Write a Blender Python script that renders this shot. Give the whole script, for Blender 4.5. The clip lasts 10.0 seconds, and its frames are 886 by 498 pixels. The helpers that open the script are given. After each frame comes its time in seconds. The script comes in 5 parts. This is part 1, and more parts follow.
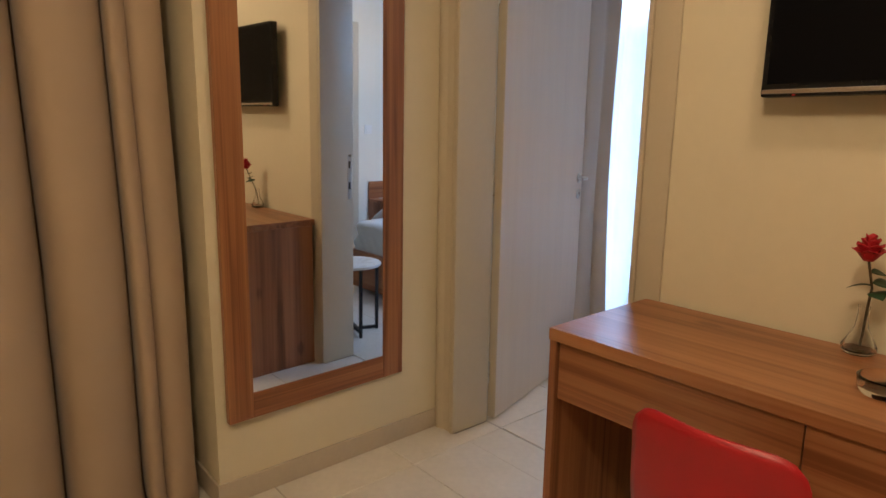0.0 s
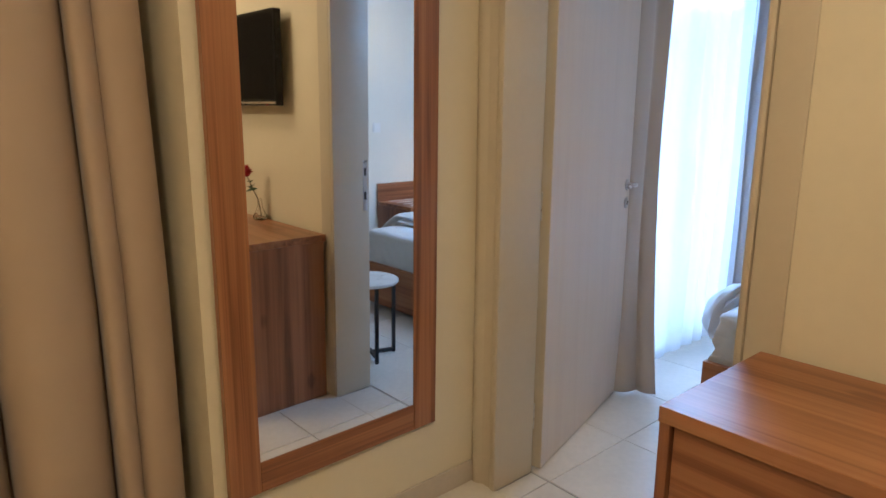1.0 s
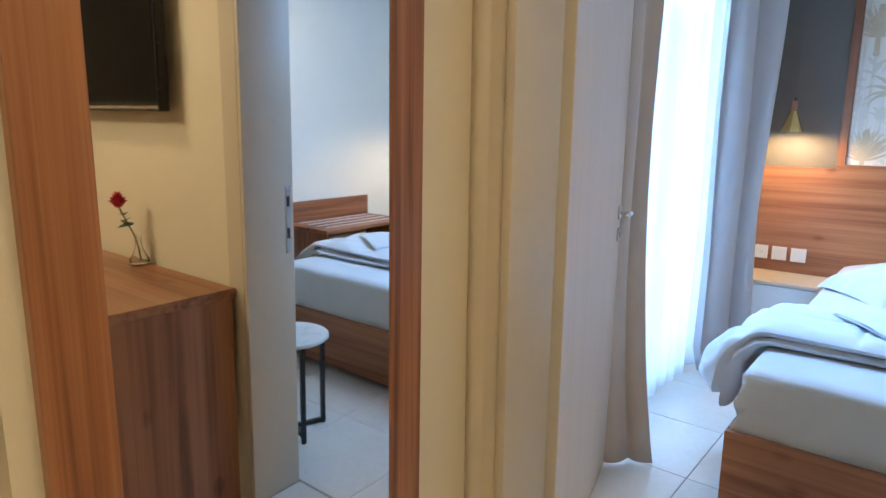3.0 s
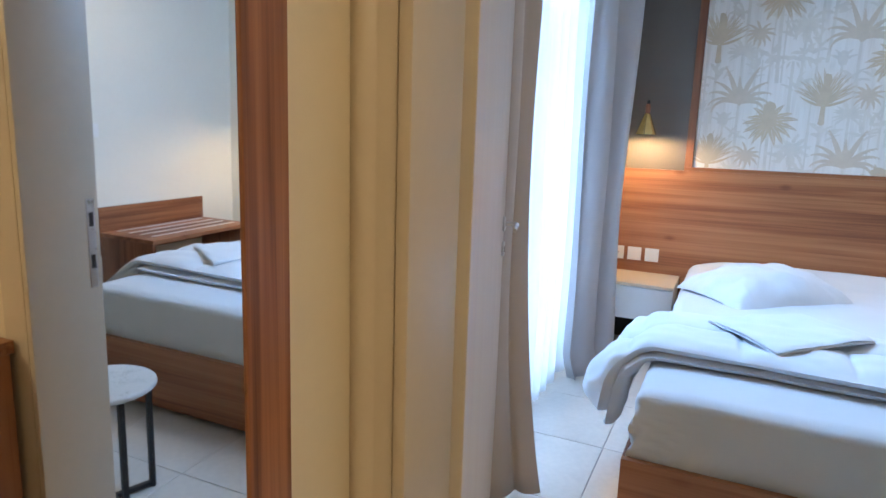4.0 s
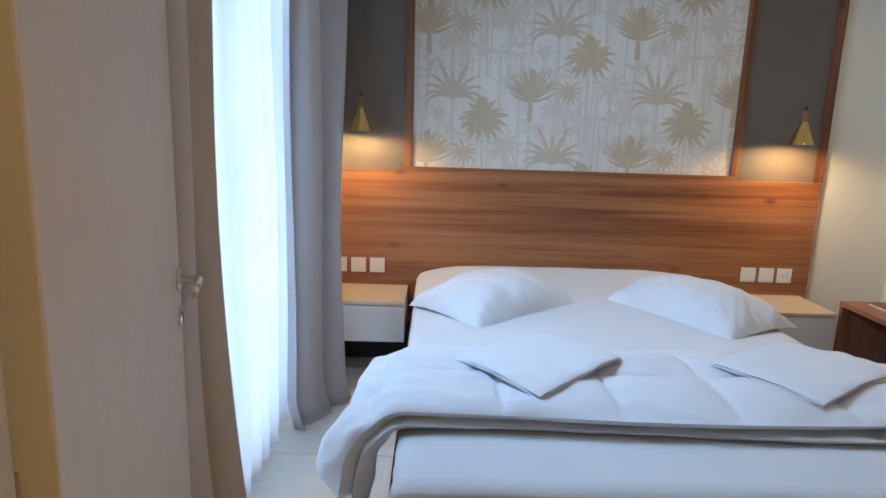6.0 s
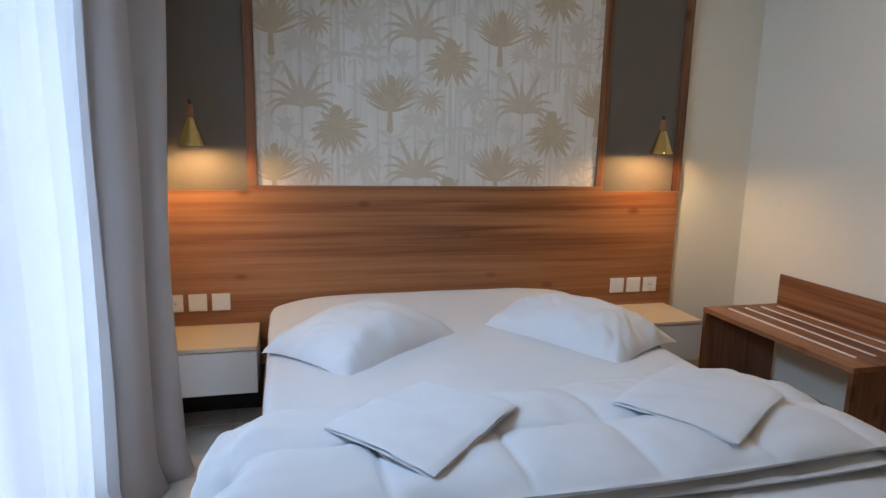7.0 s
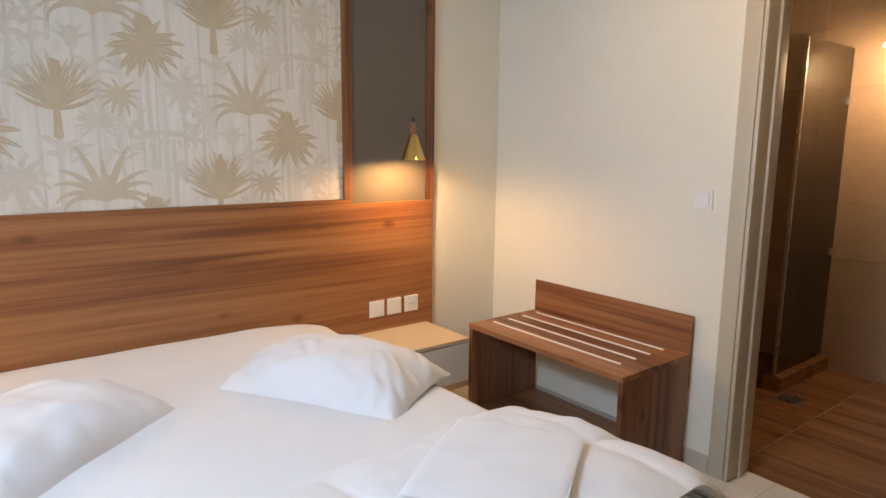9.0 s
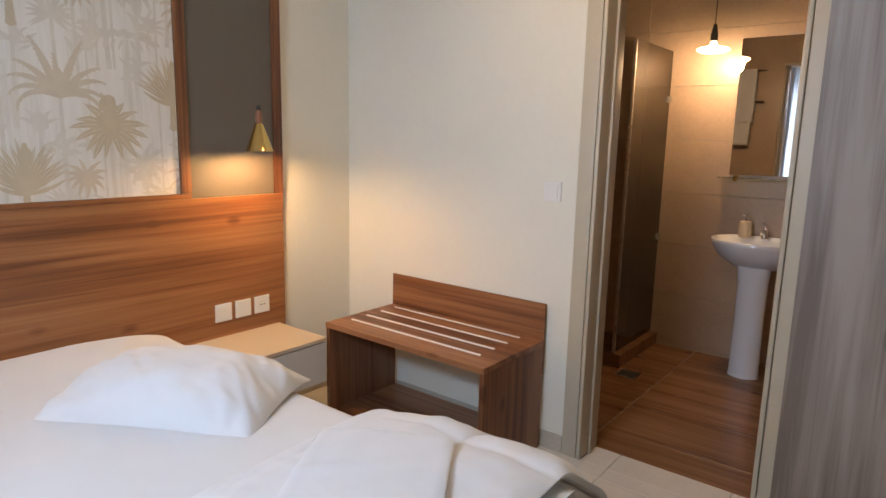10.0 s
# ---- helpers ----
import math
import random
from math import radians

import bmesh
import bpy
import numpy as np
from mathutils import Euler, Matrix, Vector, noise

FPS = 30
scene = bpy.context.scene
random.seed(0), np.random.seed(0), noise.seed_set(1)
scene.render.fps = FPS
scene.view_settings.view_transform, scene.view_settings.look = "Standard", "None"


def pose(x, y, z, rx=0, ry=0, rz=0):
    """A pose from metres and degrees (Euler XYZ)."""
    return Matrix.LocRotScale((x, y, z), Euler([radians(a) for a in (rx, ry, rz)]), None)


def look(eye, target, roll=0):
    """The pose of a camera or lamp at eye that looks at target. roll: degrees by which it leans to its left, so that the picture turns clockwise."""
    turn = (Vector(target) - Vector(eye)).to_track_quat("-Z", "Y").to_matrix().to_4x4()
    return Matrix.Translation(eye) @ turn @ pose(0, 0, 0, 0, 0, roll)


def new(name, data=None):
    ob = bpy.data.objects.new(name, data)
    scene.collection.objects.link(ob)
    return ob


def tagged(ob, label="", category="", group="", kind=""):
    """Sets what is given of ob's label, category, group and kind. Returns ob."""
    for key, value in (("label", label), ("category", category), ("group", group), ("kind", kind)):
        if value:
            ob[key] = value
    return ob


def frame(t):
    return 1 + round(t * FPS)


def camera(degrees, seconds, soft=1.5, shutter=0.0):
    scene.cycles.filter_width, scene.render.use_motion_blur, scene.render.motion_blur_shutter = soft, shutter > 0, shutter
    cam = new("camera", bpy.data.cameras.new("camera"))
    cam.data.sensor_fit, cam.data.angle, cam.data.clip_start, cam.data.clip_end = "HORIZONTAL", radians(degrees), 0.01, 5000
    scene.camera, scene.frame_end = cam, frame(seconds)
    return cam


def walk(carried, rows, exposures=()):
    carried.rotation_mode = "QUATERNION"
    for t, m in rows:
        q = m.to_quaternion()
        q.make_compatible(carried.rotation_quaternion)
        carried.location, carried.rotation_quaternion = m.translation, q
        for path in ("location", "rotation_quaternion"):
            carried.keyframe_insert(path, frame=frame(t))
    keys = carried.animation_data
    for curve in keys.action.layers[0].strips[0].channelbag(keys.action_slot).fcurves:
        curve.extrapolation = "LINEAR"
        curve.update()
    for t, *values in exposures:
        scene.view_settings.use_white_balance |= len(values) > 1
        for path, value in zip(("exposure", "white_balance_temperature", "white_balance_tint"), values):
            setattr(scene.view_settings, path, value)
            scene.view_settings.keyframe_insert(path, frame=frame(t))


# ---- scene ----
cam = camera(71.1, 10.0)
PATH = [
    (0, (-0.031, 0.042, 1.275), (1.253, 1.528, 0.897), 0.8),
    (0.5, (0.069, 0.257, 1.294), (1.316, 1.719, 0.907), 0.35),
    (1, (0.138, 0.448, 1.306), (1.394, 1.901, 0.918), 0.32),
    (1.5, (0.274, 0.624, 1.308), (1.528, 2.093, 0.927), 0.15),
    (2, (0.327, 0.735, 1.307), (1.602, 2.231, 0.935), 0.15),
    (3.5, (0.561, 1.268, 1.335), (2.226, 2.308, 0.959), 1.15),
    (4, (0.703, 1.37, 1.34), (2.481, 2.203, 0.962), 1.75),
    (4.5, (0.843, 1.459, 1.354), (2.727, 2.011, 0.973), 1.6),
    (5, (0.978, 1.537, 1.38), (2.921, 1.822, 1.0), 1.4),
    (6.5, (1.513, 1.495, 1.392), (3.464, 1.263, 1.017), 1.8),
    (7, (1.697, 1.506, 1.405), (3.604, 1.013, 1.054), 1.3),
    (7.5, (1.858, 1.463, 1.389), (3.722, 0.83, 1.036), 1.4),
    (8, (1.997, 1.378, 1.397), (3.824, 0.641, 1.052), 1.4),
    (8.5, (2.116, 1.32, 1.401), (3.837, 0.357, 1.068), 0.7),
    (9, (2.195, 1.272, 1.412), (3.756, 0.063, 1.088), 0.6),
    (9.5, (2.242, 1.258, 1.414), (3.642, -0.133, 1.09), 0.5),
    (10, (2.282, 1.232, 1.421), (3.501, -0.315, 1.072), 1.3),
]
walk(cam, [(t, look(eye, target, roll)) for t, eye, target, roll in PATH], exposures=((0.0,0.12,5800,15),(0.5,0.22,5750,14),(1.0,0.33,5400,11),(1.5,0.67,5300,9),(2.0,0.70,5200,6),(3.5,0.44,5400,9),(5.0,0.26,6150,12),
      (6.5,-0.27,6650,11),(7.0,-0.44,7050,15),(7.5,-0.80,7800,19),(8.0,-0.68,8600,22),(8.5,-0.04,8500,20),(9.0,0.24,8250,19),(10.0,0.16,7800,19)))

# ---- world, sun and lamps ----
world = bpy.data.worlds.new("sky")
scene.world = world
world.use_nodes = True
wn = world.node_tree.nodes
sky = wn.new("ShaderNodeTexSky")
sky.sky_type, sky.sun_disc = "NISHITA", False
sky.sun_elevation, sky.sun_rotation = radians(38), radians(150)
world.node_tree.links.new(sky.outputs[0], wn["Background"].inputs[0])
wn["Background"].inputs[1].default_value = 0.10


def lamp(name, kind, place, energy, color, size=0.1, target=None, size_y=None, spread=None):
    data = bpy.data.lights.new(name, kind)
    data.energy, data.color = energy, color
    if kind == "AREA":
        data.shape = "RECTANGLE" if size_y else "DISK"
        data.size = size
        if size_y:
            data.size_y = size_y
        if spread:
            data.spread = radians(spread)
    else:
        data.shadow_soft_size = size
    ob = new(name, data)
    ob.matrix_world = look(place, target) if target else pose(*place)
    return ob


sun = bpy.data.lights.new("sun", "SUN")
sun.energy, sun.angle, sun.color = 2.0, radians(0.5), (1.0, 0.95, 0.88)
sun_ob = new("sun", sun)
sun_ob.matrix_world = look((0, 0, 10), (-2.0, 4.5, 6.0))

WARM = (1.0, 0.68, 0.33)
lamp("window_daylight", "AREA", (3.42, 2.50, 1.2), 56, (0.45, 0.67, 1.0), 1.5, (3.42, 0, 1.1), 2.3)
# added fill on the room side of the sheer, boosts skylight past the cloth
lamp("window_top_fill", "AREA", (3.36, 2.12, 2.14), 33, (0.41, 0.65, 1.0), 0.96, (3.30, 0, 0.75), 0.36, 130)
lamp("ceiling_lamp_light", "AREA", (0.80, 0.20, 2.52), 7.0, (1.0, 0.72, 0.39), 0.26, (0.80, 0.20, 0))
lamp("ceiling_lamp_light", "POINT", (-0.35, 0.10, 2.42), 45, (1.0, 0.73, 0.40), 0.13)
# unseen warm fill, added to warm the headboard and door; no fixture hangs here
lamp("bedroom_warm_fill", "AREA", (3.30, -0.45, 2.56), 6.5, (1.0, 0.72, 0.39), 0.26, (3.30, -0.45, 0))
lamp("bedside_lamp_light", "POINT", (4.694, 1.902, 1.368), 14.5, WARM, 0.018)
lamp("bedside_lamp_light", "POINT", (4.694, -0.474, 1.368), 14.5, WARM, 0.018)
lamp("bathroom_bulb_light", "POINT", (3.445, -2.850, 1.955), 19, (1.0, 0.74, 0.47), 0.06)


# ---- materials ----
def mat(name, color, rough=0.5, metal=0.0, vary=0.08, scale=6.0, bump=0.0, bump_scale=120.0, coat=0.0, spec=0.5, per_object=0.0):
    """A surface with uneven colour at two scales, uneven gloss and a fine relief."""
    m = bpy.data.materials.new(name)
    m.use_nodes = True
    nt = m.node_tree
    n, link = nt.nodes, nt.links.new
    b = n["Principled BSDF"]
    tc = n.new("ShaderNodeTexCoord")
    big, fine = n.new("ShaderNodeTexNoise"), n.new("ShaderNodeTexNoise")
    big.inputs["Scale"].default_value, big.inputs["Detail"].default_value = scale, 5
    fine.inputs["Scale"].default_value, fine.inputs["Detail"].default_value = scale * 14, 4
    link(tc.outputs["Object"], big.inputs["Vector"])
    link(tc.outputs["Object"], fine.inputs["Vector"])
    mixf = n.new("ShaderNodeMix")
    mixf.inputs[0].default_value = 0.4
    link(big.outputs["Fac"], mixf.inputs[2])
    link(fine.outputs["Fac"], mixf.inputs[3])
    value = mixf.outputs[0]
    if per_object:
        info, add = n.new("ShaderNodeObjectInfo"), n.new("ShaderNodeMath")
        add.operation = "MULTIPLY_ADD"
        add.inputs[1].default_value = per_object
        link(info.outputs["Random"], add.inputs[0])
        link(value, add.inputs[2])
        value = add.outputs[0]
    ramp = n.new("ShaderNodeValToRGB")
    ramp.color_ramp.elements[0].position, ramp.color_ramp.elements[1].position = 0.25, 0.75
    ramp.color_ramp.elements[0].color = (*[c * (1 - vary) for c in color], 1)
    ramp.color_ramp.elements[1].color = (*[min(1, c * (1 + vary)) for c in color], 1)
    link(value, ramp.inputs[0])
    link(ramp.outputs[0], b.inputs["Base Color"])
    rr = n.new("ShaderNodeMapRange")
    rr.inputs[3].default_value, rr.inputs[4].default_value = max(0.02, rough * 0.85), min(1, rough * 1.15)
    link(mixf.outputs[0], rr.inputs[0])
    link(rr.outputs[0], b.inputs["Roughness"])
    b.inputs["Metallic"].default_value = metal
    b.inputs["Coat Weight"].default_value = coat
    b.inputs["Specular IOR Level"].default_value = spec
    if bump:
        t, bp = n.new("ShaderNodeTexNoise"), n.new("ShaderNodeBump")
        t.inputs["Scale"].default_value, t.inputs["Detail"].default_value = bump_scale, 4
        bp.inputs["Strength"].default_value, bp.inputs["Distance"].default_value = bump, 0.004
        link(tc.outputs["Object"], t.inputs["Vector"])
        link(t.outputs["Fac"], bp.inputs["Height"])
        link(bp.outputs[0], b.inputs["Normal"])
    return m


def wood(name, axis, dark, mid, light, rough=0.42, stretch=0.55, across=16.0, bump=0.12, shift=3.0, soft=0.0):
    """Laminate with a wood print whose grain runs along axis: broad bands, fine streaks and a few knots."""
    m = bpy.data.materials.new(name)
    m.use_nodes = True
    nt = m.node_tree
    n, link = nt.nodes, nt.links.new
    b = n["Principled BSDF"]
    tc, info = n.new("ShaderNodeTexCoord"), n.new("ShaderNodeObjectInfo")
    off = n.new("ShaderNodeVectorMath")
    off.operation = "MULTIPLY_ADD"
    comb = n.new("ShaderNodeCombineXYZ")
    for i in range(3):
        link(info.outputs["Random"], comb.inputs[i])
    off.inputs[1].default_value = (shift, shift, shift)
    link(comb.outputs[0], off.inputs[0])
    link(tc.outputs["Object"], off.inputs[2])
    # knots bend the grain round them
    knot = n.new("ShaderNodeTexVoronoi")
    kmap = n.new("ShaderNodeMapping")
    ks = [5.0, 5.0, 5.0]
    ks["xyz".index(axis)] = 2.6
    kmap.inputs["Scale"].default_value = ks
    link(off.outputs[0], kmap.inputs[0])
    link(kmap.outputs[0], knot.inputs["Vector"])
    knot.inputs["Scale"].default_value = 1.0
    kr = n.new("ShaderNodeMapRange")
    kr.inputs[1].default_value, kr.inputs[2].default_value = 0.0, 0.13
    kr.inputs[3].default_value, kr.inputs[4].default_value = 1.0, 0.0
    link(knot.outputs["Distance"], kr.inputs[0])

    def streak(mult, detail, dist):
        mp, tx = n.new("ShaderNodeMapping"), n.new("ShaderNodeTexNoise")
        s = [across * mult] * 3
        s["xyz".index(axis)] = stretch * mult ** 0.5
        mp.inputs["Scale"].default_value = s
        tx.inputs["Scale"].default_value, tx.inputs["Detail"].default_value = 1.0, detail
        tx.inputs["Distortion"].default_value = dist
        link(off.outputs[0], mp.inputs[0])
        link(mp.outputs[0], tx.inputs["Vector"])
        return tx.outputs["Fac"]

    bands, lines, pores = streak(0.45, 3, 1.1), streak(2.2, 5, 1.0), streak(14.0, 3, 0.0)
    add1, add2, add3 = (n.new("ShaderNodeMath") for _ in range(3))
    for a, w in ((add1, 0.40), (add2, 0.14), (add3, -0.20)):
        a.operation = "MULTIPLY_ADD"
        a.inputs[1].default_value = w
    link(lines, add1.inputs[0])
    scale0 = n.new("ShaderNodeMath")
    scale0.operation = "MULTIPLY"
    scale0.inputs[1].default_value = 0.57
    link(bands, scale0.inputs[0])
    link(scale0.outputs[0], add1.inputs[2])
    link(pores, add2.inputs[0])
    link(add1.outputs[0], add2.inputs[2])
    link(kr.outputs[0], add3.inputs[0])
    link(add2.outputs[0], add3.inputs[2])
    ramp = n.new("ShaderNodeValToRGB")
    e = ramp.color_ramp.elements
    e[0].position, e[0].color = 0.435 - soft, (*dark, 1)
    e[1].position, e[1].color = 0.635 + soft, (*light, 1)
    k = e.new(0.525)
    k.color = (*mid, 1)
    link(add3.outputs[0], ramp.inputs[0])
    link(ramp.outputs[0], b.inputs["Base Color"])
    rr = n.new("ShaderNodeMapRange")
    rr.inputs[3].default_value, rr.inputs[4].default_value = rough + 0.08, rough - 0.08
    link(add2.outputs[0], rr.inputs[0])
    link(rr.outputs[0], b.inputs["Roughness"])
    bp = n.new("ShaderNodeBump")
    bp.inputs["Strength"].default_value, bp.inputs["Distance"].default_value = bump, 0.002
    link(pores, bp.inputs["Height"])
    link(bp.outputs[0], b.inputs["Normal"])
    return m


def cloth(name, color, weave=900.0, through_light=0.0, see_through=0.0, rough=0.9, crease=0.25):
    m = bpy.data.materials.new(name)
    m.use_nodes = True
    nt = m.node_tree
    n, link = nt.nodes, nt.links.new
    b, out = n["Principled BSDF"], n["Material Output"]
    tc = n.new("ShaderNodeTexCoord")
    big = n.new("ShaderNodeTexNoise")
    big.inputs["Scale"].default_value, big.inputs["Detail"].default_value = 7.0, 6
    link(tc.outputs["Object"], big.inputs["Vector"])
    ramp = n.new("ShaderNodeValToRGB")
    ramp.color_ramp.elements[0].color = (*[c * 0.94 for c in color], 1)
    ramp.color_ramp.elements[1].color = (*[min(1, c * 1.04) for c in color], 1)
    link(big.outputs["Fac"], ramp.inputs[0])
    link(ramp.outputs[0], b.inputs["Base Color"])
    b.inputs["Roughness"].default_value = rough
    b.inputs["Sheen Weight"].default_value = 0.15
    b.inputs["Specular IOR Level"].default_value = 0.2
    fine = n.new("ShaderNodeTexNoise")
    fine.inputs["Scale"].default_value, fine.inputs["Detail"].default_value = weave, 2
    link(tc.outputs["Object"], fine.inputs["Vector"])
    b1, b2 = n.new("ShaderNodeBump"), n.new("ShaderNodeBump")
    b1.inputs["Strength"].default_value, b1.inputs["Distance"].default_value = 0.15, 0.001
    b2.inputs["Strength"].default_value, b2.inputs["Distance"].default_value = crease, 0.01
    link(fine.outputs["Fac"], b1.inputs["Height"])
    link(big.outputs["Fac"], b2.inputs["Height"])
    link(b2.outputs[0], b1.inputs["Normal"])
    link(b1.outputs[0], b.inputs["Normal"])
    last = b.outputs[0]
    if through_light:
        tr, mx = n.new("ShaderNodeBsdfTranslucent"), n.new("ShaderNodeMixShader")
        tr.inputs[0].default_value = (*color, 1)
        mx.inputs[0].default_value = through_light
        link(last, mx.inputs[1])
        link(tr.outputs[0], mx.inputs[2])
        last = mx.outputs[0]
    if see_through:
        tp, mx = n.new("ShaderNodeBsdfTransparent"), n.new("ShaderNodeMixShader")
        mx.inputs[0].default_value = see_through
        link(last, mx.inputs[1])
        link(tp.outputs[0], mx.inputs[2])
        last = mx.outputs[0]
    link(last, out.inputs[0])
    return m


def glass(name, color=(1, 1, 1), rough=0.0, ior=1.45):
    m = bpy.data.materials.new(name)
    m.use_nodes = True
    b = m.node_tree.nodes["Principled BSDF"]
    b.inputs["Base Color"].default_value = (*color, 1)
    b.inputs["Transmission Weight"].default_value = 1
    b.inputs["Roughness"].default_value, b.inputs["IOR"].default_value = rough, ior
    return m


def glow(name, color, strength):
    m = bpy.data.materials.new(name)
    m.use_nodes = True
    b = m.node_tree.nodes["Principled BSDF"]
    b.inputs["Base Color"].default_value = (*color, 1)
    b.inputs["Emission Color"].default_value = (*color, 1)
    b.inputs["Emission Strength"].default_value = strength
    return m


PAINT = mat("cream_wall_paint", (0.66, 0.585, 0.425), 0.75, vary=0.03, scale=2.5, bump=0.10, bump_scale=260)
PAINT_BED = mat("offwhite_wall_paint", (0.76, 0.725, 0.615), 0.75, vary=0.03, scale=2.5, bump=0.10, bump_scale=260)
CEIL = mat("ceiling_paint", (0.80, 0.78, 0.73), 0.85, vary=0.02)
TRIM = mat("beige_painted_trim", (0.51, 0.44, 0.325), 0.42, vary=0.04, scale=3, bump=0.05, bump_scale=90)
DOORMAT = wood("pale_grey_door_laminate", "z", (0.60, 0.525, 0.465), (0.612, 0.538, 0.475), (0.625, 0.55, 0.487), 0.45, 1.2, 26, 0.06)
TILE = mat("cream_floor_tile", (0.66, 0.61, 0.53), 0.24, vary=0.10, scale=3.0, bump=0.02, bump_scale=40, per_object=0.08)
GROUT = mat("grey_grout", (0.38, 0.35, 0.31), 0.9, vary=0.12, scale=20)
SKIRT = mat("beige_skirting_tile", (0.50, 0.43, 0.34), 0.35, vary=0.08, scale=5)
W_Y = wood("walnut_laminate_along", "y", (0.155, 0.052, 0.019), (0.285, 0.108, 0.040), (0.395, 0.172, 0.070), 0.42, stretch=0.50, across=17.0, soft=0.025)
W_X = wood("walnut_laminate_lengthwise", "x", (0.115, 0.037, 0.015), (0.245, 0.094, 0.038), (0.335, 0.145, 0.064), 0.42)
# same walnut, toned down: the shade on the rack's upright sides is in its colour
W_Z = wood("walnut_laminate_upright_shaded", "z", (0.095, 0.030, 0.012), (0.195, 0.073, 0.030), (0.27, 0.114, 0.050), 0.42)
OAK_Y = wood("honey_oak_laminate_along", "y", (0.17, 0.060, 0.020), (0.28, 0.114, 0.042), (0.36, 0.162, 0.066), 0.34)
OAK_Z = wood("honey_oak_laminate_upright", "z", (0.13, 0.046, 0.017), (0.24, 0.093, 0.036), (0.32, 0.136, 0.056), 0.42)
FRAME_Z = wood("reddish_frame_wood_upright", "z", (0.105, 0.038, 0.014), (0.235, 0.092, 0.034), (0.335, 0.145, 0.056), 0.40, across=20.0)
FRAME_X = wood("reddish_frame_wood_lengthwise", "x", (0.105, 0.038, 0.014), (0.235, 0.092, 0.034), (0.335, 0.145, 0.056), 0.40, across=20.0)
GREYWOOD = wood("greyish_wardrobe_laminate", "z", (0.165, 0.115, 0.086), (0.250, 0.187, 0.148), (0.330, 0.257, 0.208), 0.5, stretch=0.9, across=11.0)
DARKPANEL = mat("taupe_wall_panel", (0.132, 0.112, 0.089), 0.7, vary=0.05, scale=4, bump=0.08, bump_scale=220)
PAPER = wood("offwhite_brushed_wallpaper", "z", (0.655, 0.595, 0.505), (0.725, 0.67, 0.58), (0.77, 0.72, 0.64), 0.8, stretch=2.2, across=22.0, bump=0.06, soft=0.03)
PALM_A = mat("beige_palm_print", (0.565, 0.455, 0.305), 0.75, vary=0.12, scale=22)
PALM_B = mat("sand_palm_print", (0.60, 0.50, 0.365), 0.75, vary=0.10, scale=22)
PALM_C = mat("pale_palm_print", (0.655, 0.595, 0.49), 0.78, vary=0.10, scale=22)
SHEET = cloth("white_cotton", (0.665, 0.685, 0.70))
SHEET2 = cloth("white_percale", (0.675, 0.695, 0.715), crease=0.35)
DRAPE = cloth("beige_blackout_cloth", (0.385, 0.288, 0.205), 700, crease=0.30)
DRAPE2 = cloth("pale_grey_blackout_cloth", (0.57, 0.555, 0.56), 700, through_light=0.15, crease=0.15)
# same fabric as DRAPE2, with shade and warm room light put into its colour
DRAPE3 = cloth("pale_grey_blackout_cloth_shaded", (0.45, 0.395, 0.35), 700, crease=0.20)
SHEER = cloth("white_sheer_voile", (0.92, 0.92, 0.92), 1200, through_light=0.60, see_through=0.10, crease=0.05)
SAND = mat("sand_laminate", (0.58, 0.46, 0.32), 0.45, vary=0.04, scale=8)
DRAWERW = mat("warm_white_laminate", (0.62, 0.59, 0.54), 0.4, vary=0.03, scale=8)
WHITEP = mat("white_plastic", (0.78, 0.76, 0.71), 0.3, vary=0.02)
BLACKP = mat("black_gloss_plastic", (0.008, 0.008, 0.009), 0.25, vary=0.1, spec=0.3)
SCREEN = mat("dark_tv_screen", (0.004, 0.004, 0.005), 0.25, vary=0.05, spec=0.06)
SILVER = mat("silver_strip", (0.62, 0.57, 0.55), 0.25, 1.0, vary=0.05)
STEEL = mat("brushed_steel", (0.55, 0.54, 0.52), 0.28, 1.0, vary=0.08, scale=30)
CHROME = mat("chrome", (0.80, 0.80, 0.80), 0.07, 1.0, vary=0.03)
BRASS = mat("polished_brass", (0.72, 0.50, 0.18), 0.09, 1.0, vary=0.06, scale=30)
NECK = mat("red_brown_turned_wood", (0.27, 0.10, 0.045), 0.45, vary=0.15, scale=40)
PLINTH = mat("black_plinth_board", (0.018, 0.016, 0.015), 0.6, vary=0.15, scale=12)
CORD = mat("taupe_cord_sleeve", (0.13, 0.115, 0.10), 0.8)
BLACKM = mat("black_powder_coat", (0.012, 0.012, 0.013), 0.5, vary=0.1, scale=40, bump=0.05)
MARBLE = mat("pale_marble_top", (0.60, 0.59, 0.57), 0.28, vary=0.16, scale=9)
REDP = mat("red_moulded_plastic", (0.36, 0.006, 0.010), 0.38, vary=0.05, scale=10, bump=0.06, bump_scale=400)
ROSE = mat("red_petal", (0.42, 0.006, 0.012), 0.6, vary=0.25, scale=60)
LEAF = mat("green_leaf", (0.020, 0.055, 0.018), 0.5, vary=0.25, scale=60)
STEM = mat("brown_stem", (0.10, 0.075, 0.04), 0.6, vary=0.2, scale=60)
GLASS = glass("clear_glass")
SMOKED = glass("smoked_shower_glass", (0.33, 0.31, 0.28))
GREENG = glass("green_edged_glass", (0.75, 0.93, 0.86))
MIRROR = mat("silvered_mirror", (0.90, 0.91, 0.91), 0.015, 1.0, vary=0.004)
# near-black that paints the shade inside slots and holes; also on the slat base
DARKGAP = mat("dark_gap_shade", (0.03, 0.025, 0.02), 0.7)
